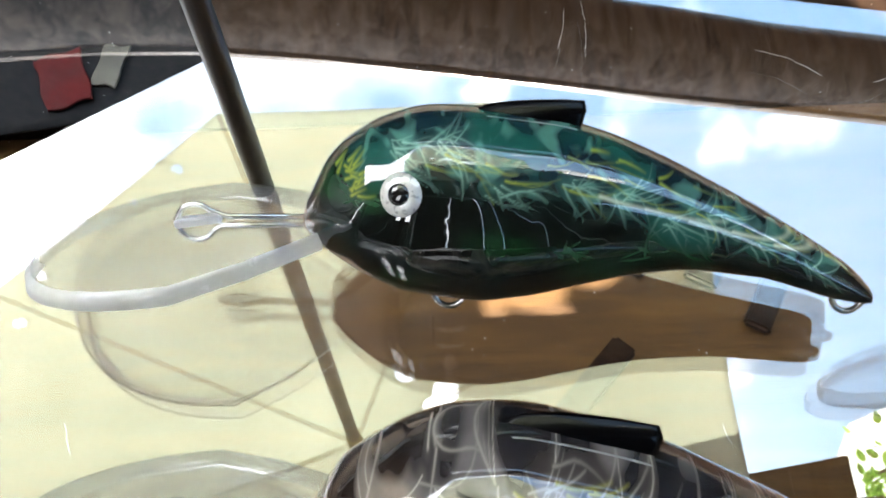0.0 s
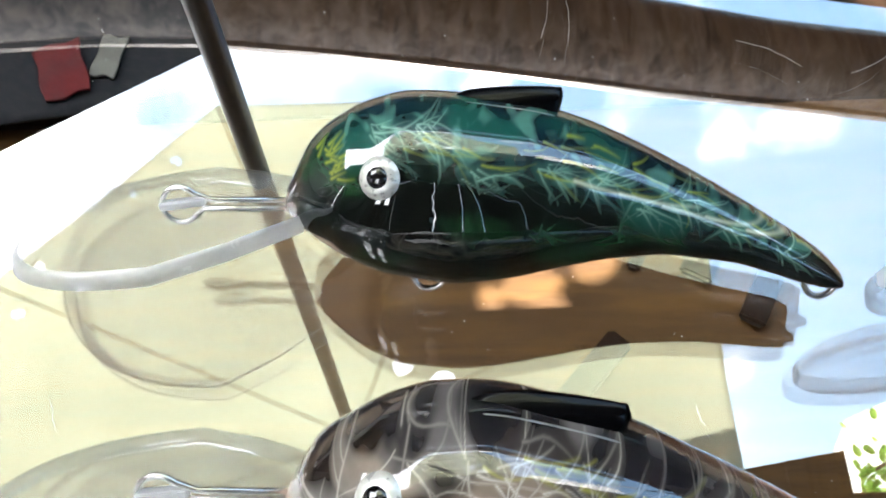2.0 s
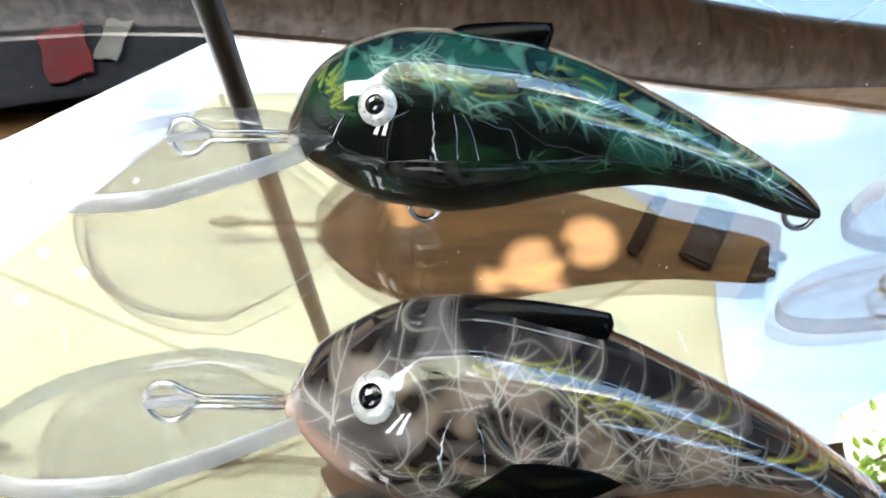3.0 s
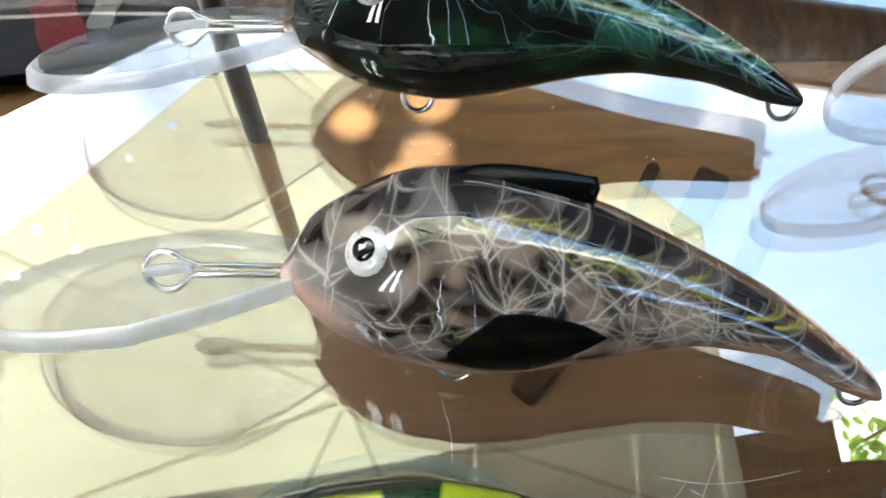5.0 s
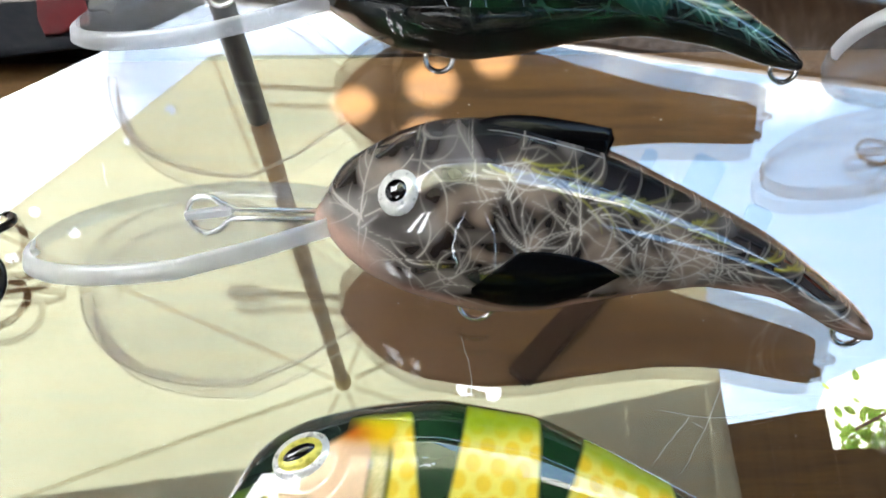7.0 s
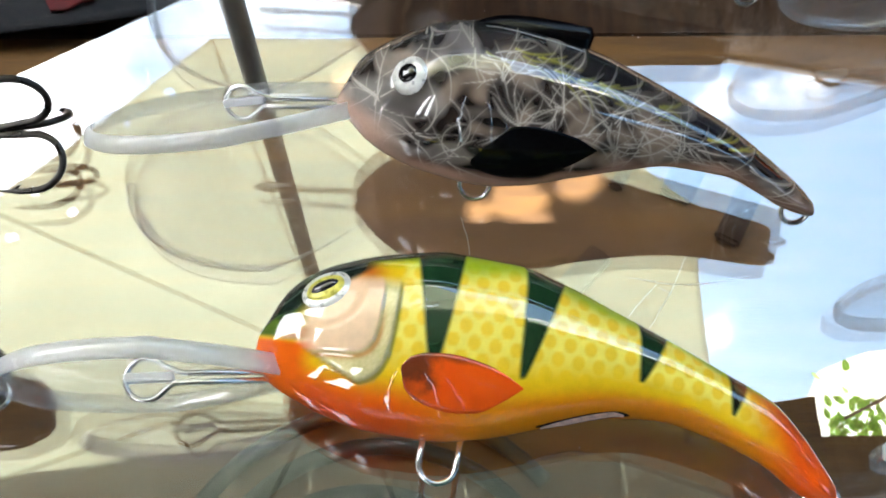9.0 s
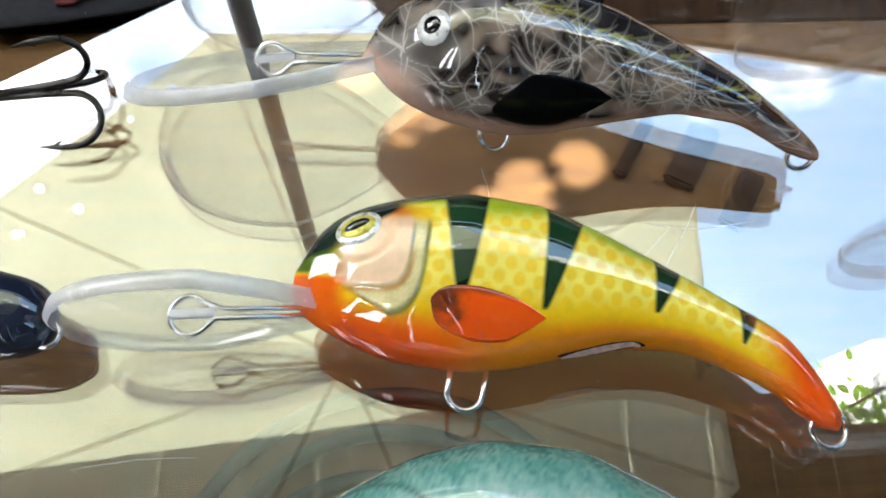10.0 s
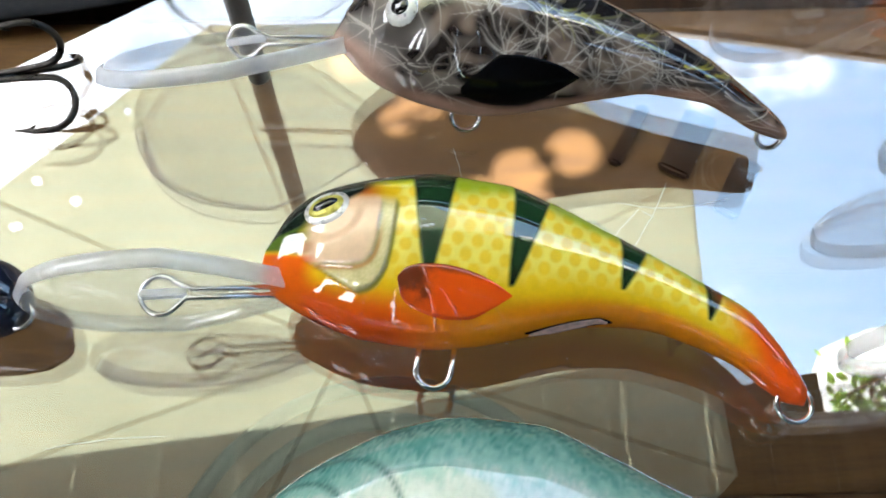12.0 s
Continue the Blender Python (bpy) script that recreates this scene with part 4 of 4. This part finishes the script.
def log_gable():
    root = tagged(new("timber_lodge"), "dark timber lodge gable with a thick varnished log eave", "house")
    D = 2.6
    eye = 0.617
    left, right = Vector((-0.37 * D, D, eye + 1.155 * D)), Vector((1.5 * D, D, eye + 1.60 * D))
    r = 0.20
    far = Vector((-1.3 * D, D, eye + 1.17 * D))
    bm = bmesh.new()
    line = [far.lerp(left, k / 6) for k in range(6)] + [left.lerp(right, k / 10) for k in range(11)]
    line = [line[0]] + [(a + b * 2 + c) / 4 for a, b, c in zip(line, line[1:], line[2:])] + [line[-1]]
    pts = [p + Vector((0, 0, -r / math.cos(radians(47)) - 0.01 * math.sin(k))) for k, p in enumerate(line)]
    tube(bm, pts, [r * (1 + 0.03 * math.sin(2.1 * k)) for k in range(len(pts))], 24)
    part("log_eave", bm, BEAM, root, "thick brown varnished log")
    # board added to keep sun off the log, front edge set on view lines
    bm = bmesh.new()
    low = Vector((0, 0, eye))
    front = [bm.verts.new(low + (p - low) * ((D - 0.215) / D)) for p in line]
    rear = [bm.verts.new(v.co + Vector((0, 0.6, 0.56))) for v in front]
    for k in range(len(line) - 1):
        bm.faces.new((front[k], front[k + 1], rear[k + 1], rear[k]))
    bmesh.ops.recalc_face_normals(bm, faces=bm.faces)
    bmesh.ops.solidify(bm, geom=bm.faces[:], thickness=0.02)
    part("log_shade", bm, DARK_BOARD, root, "dark board added over the log to shade it", False)
    bm = bmesh.new()
    vs = [bm.verts.new(p) for p in ((-0.6 * D, D + 0.25, 0), (2.2 * D, D + 0.25, 0), (2.2 * D, D + 0.25, eye + 1.55 * D), (left.x, D + 0.25, left.z - 0.40))]
    f = bm.faces.new(vs)
    bmesh.ops.solidify(bm, geom=[f], thickness=0.12)
    part("wall", bm, DARK_BOARD, root, "dark stained board wall", False)
    a = Vector((-0.34 * D, D - 0.1, eye + 1.13 * D))
    b = Vector((-1.6 * D, D - 0.1, eye + 1.86 * D))
    bm = bmesh.new()
    vs = [bm.verts.new(p) for p in ((a.x, a.y, 0), (b.x, b.y, 0), tuple(b), tuple(a))]
    f = bm.faces.new(vs)
    bmesh.ops.solidify(bm, geom=[f], thickness=0.1)
    part("side_wall", bm, DARK_BOARD, root, "dark board side wall", False)
    return root


log_gable()


def fence(name, a, b, high, openings=()):
    """A dark board fence from a to b, unseen and added to block light, of separate upright boards; low boards under its
    openings, which let some light in.
    """
    root = tagged(new(name), "dark stained upright board fence added out of view to block light", "fence", "", "structure")
    a, b = Vector((*a, 0)), Vector((*b, 0))
    way, n = (b - a).normalized(), int((b - a).length / 0.2)
    side = Vector((-way.y, way.x, 0))
    data = mesh_of("board", box(bmesh.new(), (0.004, -0.012, 0), (0.196, 0.012, high), 0.003), DARK_BOARD, False)
    rail = mesh_of("rail", box(bmesh.new(), (0, -0.02, 0), ((b - a).length, 0.02, 0.1), 0.003), DARK_BOARD, False)
    turn = math.degrees(math.atan2(way.y, way.x))
    short = mesh_of("board", box(bmesh.new(), (0.004, -0.012, 0), (0.196, 0.012, 1.45), 0.003), DARK_BOARD, False)
    for k in range(n):
        ob = new("board", short if k in openings else data)
        ob.parent = root
        p = a + way * (0.2 * k)
        ob.matrix_world = pose(p.x, p.y, 0, 0, 0, turn)
    for z in (0.4, high - 0.5):
        ob = new("rail", rail)
        ob.parent = root
        ob.matrix_world = pose(*(a + side * 0.034 + Vector((0, 0, z))), 0, 0, turn)


# close behind the camera to darken the lures' gloss; openings add bright panels there
fence("light_block_south", (-4.0, -1.12), (4.0, -1.12), 3.2, (14, 16, 27, 28, 29, 31, 32))


def eave():
    """A roof that reaches over the near half of the umbrella: boards side by side. Its unseen rear is added to block
    sky light.
    """
    root = tagged(new("eave"), "weathered brown board eave over the patio, rear part added to block sky", "eave", "", "structure")
    wide = 0.145
    for k in range(55):
        x = -4.0 + wide * k
        bm = box(bmesh.new(), (x + 0.001, -1.10, 2.78), (x + wide - 0.001, 0.46, 2.80))
        for v in bm.verts:  # cut along an edge sloped and stepped to fit the camera's view
            if v.co.y > 0:
                v.co.y = (0.425 + 0.144 * v.co.x if v.co.x > -1.6 else 0.195) if x < 0.86 else 0.46
        part("board", bm, ROOF, root, "", False)
    for x in (-3.9, -1.9, 1.9, 3.9):
        part("post", box(bmesh.new(), (x - 0.05, -0.80, 0.0), (x + 0.05, -0.70, 2.7795), 0.006), ROOF, root, "", False)
    part("batten", box(bmesh.new(), (-4.0, 0.02, 2.72), (3.97, 0.09, 2.7795), 0.004), ROOF, root, "", False)


eave()
# unseen side fences, added to keep low sky light off the lures
fence("light_block_west", (-4.0, 2.55), (-4.0, -1.07), 3.0)
fence("light_block_east", (4.0, -1.07), (4.0, 2.55), 3.0)


def white_awning():
    """A white canvas sail beside the umbrella, added as a stand-in for a bright white shape, with a climbing plant on
    its edge.
    """
    root = tagged(new("white_awning"), "white canvas sail in bright sunlight, standing in for a white shape", "awning")
    z = TABLE + 2.60
    bm = bmesh.new()
    # outline placed to fit the camera's view
    rim = [(1.10, 0.64, z), (1.20, 0.80, z + 0.01), (1.38, 0.87, z + 0.03), (2.6, 1.0, z + 0.3), (2.7, 0.75, z + 0.3), (1.25, 0.47, z)]
    f = bm.faces.new([bm.verts.new(p) for p in rim])
    bmesh.ops.solidify(bm, geom=[f], thickness=0.004)
    part("sail", bm, SAIL, root, "sunlit white canvas", False)
    for x, y, h in ((2.6, 1.2, z + 0.3), (2.7, 0.75, z + 0.3)):
        part("post", tube(bmesh.new(), [(x, y, 0), (x, y, h)], 0.03, 12), POLE, root)
    plant = tagged(new("climbing_plant"), "green leafy climber hanging by the white sail", "plant")
    rng = random.Random(11)
    part("stem", tube(bmesh.new(), [(2.6, 1.16, 0.0), (2.0, 0.9, 1.6), (1.5, 0.75, z - 0.25), (1.2, 0.62, z - 0.1)], [0.02, 0.014, 0.009, 0.004], 8), BARK, plant)
    verts, faces = [], []
    for k in range(110):
        c = Vector((1.27 + rng.gauss(0, 0.06), 0.60 + rng.gauss(0, 0.06), z - 0.05 + rng.gauss(0, 0.02)))
        size = rng.uniform(0.012, 0.028)
        turn = Euler((rng.uniform(-0.9, 0.9), rng.uniform(-0.9, 0.9), rng.uniform(0, 6.3))).to_matrix()
        n = len(verts)
        verts += [tuple(c + turn @ (Vector(q) * size)) for q in ((-1, 0, 0), (-0.45, 0.42, 0.08), (0.3, 0.42, 0.08), (1, 0, -0.1), (0.3, -0.42, 0.08), (-0.45, -0.42, 0.08))]
        faces += [(n, n + 1, n + 2, n + 3), (n, n + 3, n + 4, n + 5)]
    data = bpy.data.meshes.new("leaves")
    data.from_pydata(verts, [], faces)
    data.materials.append(LEAF)
    new("leaves", data).parent = plant


white_awning()


# ---- lures on the glass ----
cm = 0.01


def on_glass(x, y, z):
    return (x * cm, y * cm, TABLE + z * cm)


green = lure(GREEN_FORM, GREEN, on_glass(-1.827, 6.417, 1.275), -8.75, 4.8, 48, "dark green marbled lacquer crankbait with a black fin on the glass",
     paint=paint_green, along=700, around=400, eye=(1.28 * cm, 1.02 * cm, 0.0028, 1.0, 0.0, EYE_WHITE), lip_form=(0.3 * cm, 0.10 * cm, 4.1 * cm, -1.15 * cm, 0.55 * cm, 1.7 * cm, 7), fin_form=(0.275, 0.450, 0.0031),
     belly=(0.27, 0.0022, 0.0012), tie=((0.25 * cm, 0.12 * cm, 0), (-1.53 * cm, -0.14 * cm, 0), 0.0026))
grey = lure(GREY_FORM, GREY, on_glass(-1.680, 2.219, 1.24), -10.53, 5.78, 48, "smoky grey marbled lacquer crankbait with pale belly on the glass",
     paint=paint_grey, along=700, around=400, eye=(1.05 * cm, 1.24 * cm, 0.0030, 1.0, 0.0, EYE_WHITE), lip_form=(0.3 * cm, 0.42 * cm, 4.2 * cm, -1.35 * cm, 0.55 * cm, 1.6 * cm, 0), fin_form=(0.245, 0.470, 0.0031),
     belly=(0.31, 0.0024, 0.0016), tie=((0.25 * cm, 0.35 * cm, 0), (-1.53 * cm, 0, 0), 0.0027),
     patch=([2.18, 2.4, 2.7, 3.1, 3.6, 3.98], [0.24, 0.56, 0.88, 0.92, 0.86, 0.70], [0.16, 0.04, 0.0, 0.06, 0.34, 0.68], JET, "black lacquered side fin"))
perch = lure(PERCH_FORM, PERCH, on_glass(-2.736, -2.313, 1.268), -9.77, 5.08, 10, "yellow perch pattern crankbait with orange belly and dark bars",
     paint=paint_perch, eye=(0.79 * cm, 1.60 * cm, 0.0032, 0.72, 0.55, EYE_GOLD), lip_form=(0.4 * cm, 0.42 * cm, 3.75 * cm, -0.85 * cm, 0.42 * cm, 1.4 * cm, -10),
     belly=(0.33, 0.0026, 0.0036), tie=((0.25 * cm, 0.36 * cm, 0), (-1.43 * cm, 0, 0), 0.0029), along=420, around=240, relief=perch_relief,
     patch=([2.0, 2.1, 2.3, 2.7, 3.1, 3.4, 3.66], [0.72, 0.85, 0.94, 0.98, 0.93, 0.84, 0.72], [0.66, 0.42, 0.30, 0.23, 0.29, 0.48, 0.70], ORANGE, "translucent orange red side fin"))
part("maker_mark", pectoral(PERCH_FORM, [3.98, 4.4, 4.8, 5.1, 5.25], [0.30, 0.48, 0.63, 0.69, 0.68], [0.28, 0.40, 0.545, 0.63, 0.665], 0.00006), JET, perch, "thin black outlined oval mark", False)
part("mark_field", pectoral(PERCH_FORM, [4.06, 4.4, 4.8, 5.05, 5.18], [0.30, 0.455, 0.605, 0.665, 0.66], [0.285, 0.40, 0.55, 0.625, 0.645], 0.00030), MARK, perch, "pale pink field of the mark", False)
bream = lure(BREAM_FORM, TEAL, on_glass(-2.70, -5.84, 1.25), -5.0, 5.0, 4, "teal backed crankbait with pale scaled flank on the glass",
     paint=paint_bream, eye=(0.9 * cm, 0.35 * cm, 0.0030, 0.8, 0.3, EYE_GOLD), lip_form=(0.3 * cm, 0.0, 3.9 * cm, -0.5 * cm, 0.6 * cm, 1.3 * cm, 0),
     belly=(0.33, 0.0026, 0.0036), tie=((0.25 * cm, 0.0, 0), (-1.43 * cm, 0, 0), 0.0029), along=240, around=120)

# neighbours, of which mostly the lips reach into view
for dx, dy in ((11.94, 7.04), (13.2, 2.3), (11.85, -1.07)):
    near = copy_thing(perch, Matrix.Translation((dx * cm, dy * cm, 0)) @ perch.matrix_basis)
    tagged(near, "yellow crankbait with a clear diving lip on the glass")

NAVY_FORM = Shape(7.4, STATIONS,
    [0.30, 0.62, 0.85, 1.02, 1.20, 1.25, 1.20, 1.12, 1.02, 0.92, 0.82, 0.76, 0.68, 0.50, 0.22],
    [-0.3, -0.6, -0.8, -0.95, -1.1, -1.15, -1.1, -1.0, -0.88, -0.78, -0.7, -0.62, -0.52, -0.36, -0.12],
    [0.3, 0.55, 0.7, 0.8, 0.9, 0.95, 0.92, 0.88, 0.82, 0.76, 0.7, 0.66, 0.58, 0.42, 0.16], 0.2)
navy = lure(NAVY_FORM, NAVY, on_glass(-13.65, -1.05, 1.05), -7.5, 1.5, 5, "dark navy lacquer crankbait lying on the glass")


def treble_hook(at, turn, tip, roll):
    """Three bends on one shank, points drawn back along it."""
    root = tagged(new("treble_hook"), "blackened steel treble hook lying on the glass", "fish hook")
    long, r = 0.022, 0.0048
    shank = [(-long, 0, 0), (-long * 0.5, 0, 0), (-0.004, 0, 0)]
    part("shank", tube(bmesh.new(), shank, 0.0008, 10), BLACKENED, root)
    part("hook_eye", eyelet(bmesh.new(), (-long - 0.0022, 0, 0), 0.002, 0.0006, (1, 0, 0), (0, 1, 0)), BLACKENED, root)
    for k in range(3):
        a = radians(120 * k)
        out = Vector((0, math.cos(a), math.sin(a)))
        pts = [Vector((-long * 0.6, 0, 0)) + out * 0.0004, Vector((-0.004, 0, 0)) + out * 0.0008, Vector((0.0, 0, 0)) + out * 0.0012]
        pts += [Vector((r * math.sin(t), 0, 0)) + out * (0.0012 + r - r * math.cos(t)) for t in [math.pi * i / 12 for i in range(1, 13)]]
        end = pts[-1]
        pts += [end + Vector((-0.003, 0, 0)) + out * -0.0002, end + Vector((-0.0062, 0, 0)) + out * -0.0008]
        n = len(pts)
        part("hook_bend", tube(bmesh.new(), pts, [0.00062] * (n - 3) + [0.0006, 0.0005, 0.00008], 8), BLACKENED, root)
        part("barb", tube(bmesh.new(), [end + Vector((-0.004, 0, 0)) - out * 0.0003, end + Vector((-0.0022, 0, 0)) - out * 0.0014], [0.0004, 0.00008], 6), BLACKENED, root)
    root.matrix_world = pose(*at, roll, tip, turn)
    return root


treble_hook(on_glass(-6.85, 2.55, 0.62), 8, 0, 78)


def scratches():
    """Fine pale scratches in the surface of the glass."""
    table = bpy.data.objects["glass_table"]
    rng = random.Random(3)
    marks = ((2.6, 11.5, 2.55, 10.2), (2.1, 10.4, 2.3, 11.3), (8.2, 10.0, 7.2, 9.4), (6.4, 9.6, 5.4, 10.2), (-5.3, 4.2, -5.15, 3.75), (3.72, 3.8, 3.8, 3.5),
             (-3.25, -5.3, -0.4, -4.4), (-6.1, -4.0, -4.2, -3.85), (4.0, 0.35, 3.25, -0.9), (3.7, -0.3, 3.5, -0.2), (3.0, 0.0, 5.0, 0.0), (3.5, -0.1, 2.9, -0.75), (0.3, 1.15, 0.45, 0.2))
    for x0, y0, x1, y1 in marks:
        a, b = Vector((x0 * cm, y0 * cm, TABLE + 0.00006)), Vector((x1 * cm, y1 * cm, TABLE + 0.00006))
        side = Vector((b.y - a.y, a.x - b.x, 0)) * rng.uniform(-0.08, 0.08)
        pts = [a.lerp(b, k / 8) + side * math.sin(math.pi * k / 8) + Vector((rng.uniform(-1, 1), rng.uniform(-1, 1), 0)) * 0.00012 for k in range(9)]
        part("scratch", tube(bmesh.new(), pts, [0.000015] + [0.00004] * 7 + [0.000015], 5), FROST, table)


scratches()


def dust():
    """Specks of dust on the glass."""
    rng = random.Random(21)
    verts, faces = [], []
    for k in range(420):
        x, y, r = rng.uniform(-0.10, 0.11), rng.uniform(-0.08, 0.16), rng.uniform(0.00003, 0.00011)
        n = len(verts)
        verts += [(x + r * rng.uniform(0.7, 1.4) * math.cos(a), y + r * rng.uniform(0.7, 1.4) * math.sin(a), TABLE + 0.00002) for a in (0, 1.05, 2.1, 3.14, 4.19, 5.24)]
        verts.append((x, y, TABLE + 0.00002 + r))
        faces += [(n + i, n + (i + 1) % 6, n + 6) for i in range(6)] + [(n + 5, n + 4, n + 3, n + 2, n + 1, n)]
    data = bpy.data.meshes.new("dust")
    data.from_pydata(verts, [], faces)
    data.materials.append(FROST)
    tagged(new("dust", data), "fine pale dust specks on the glass top", "dust", "", "stuff")


dust()
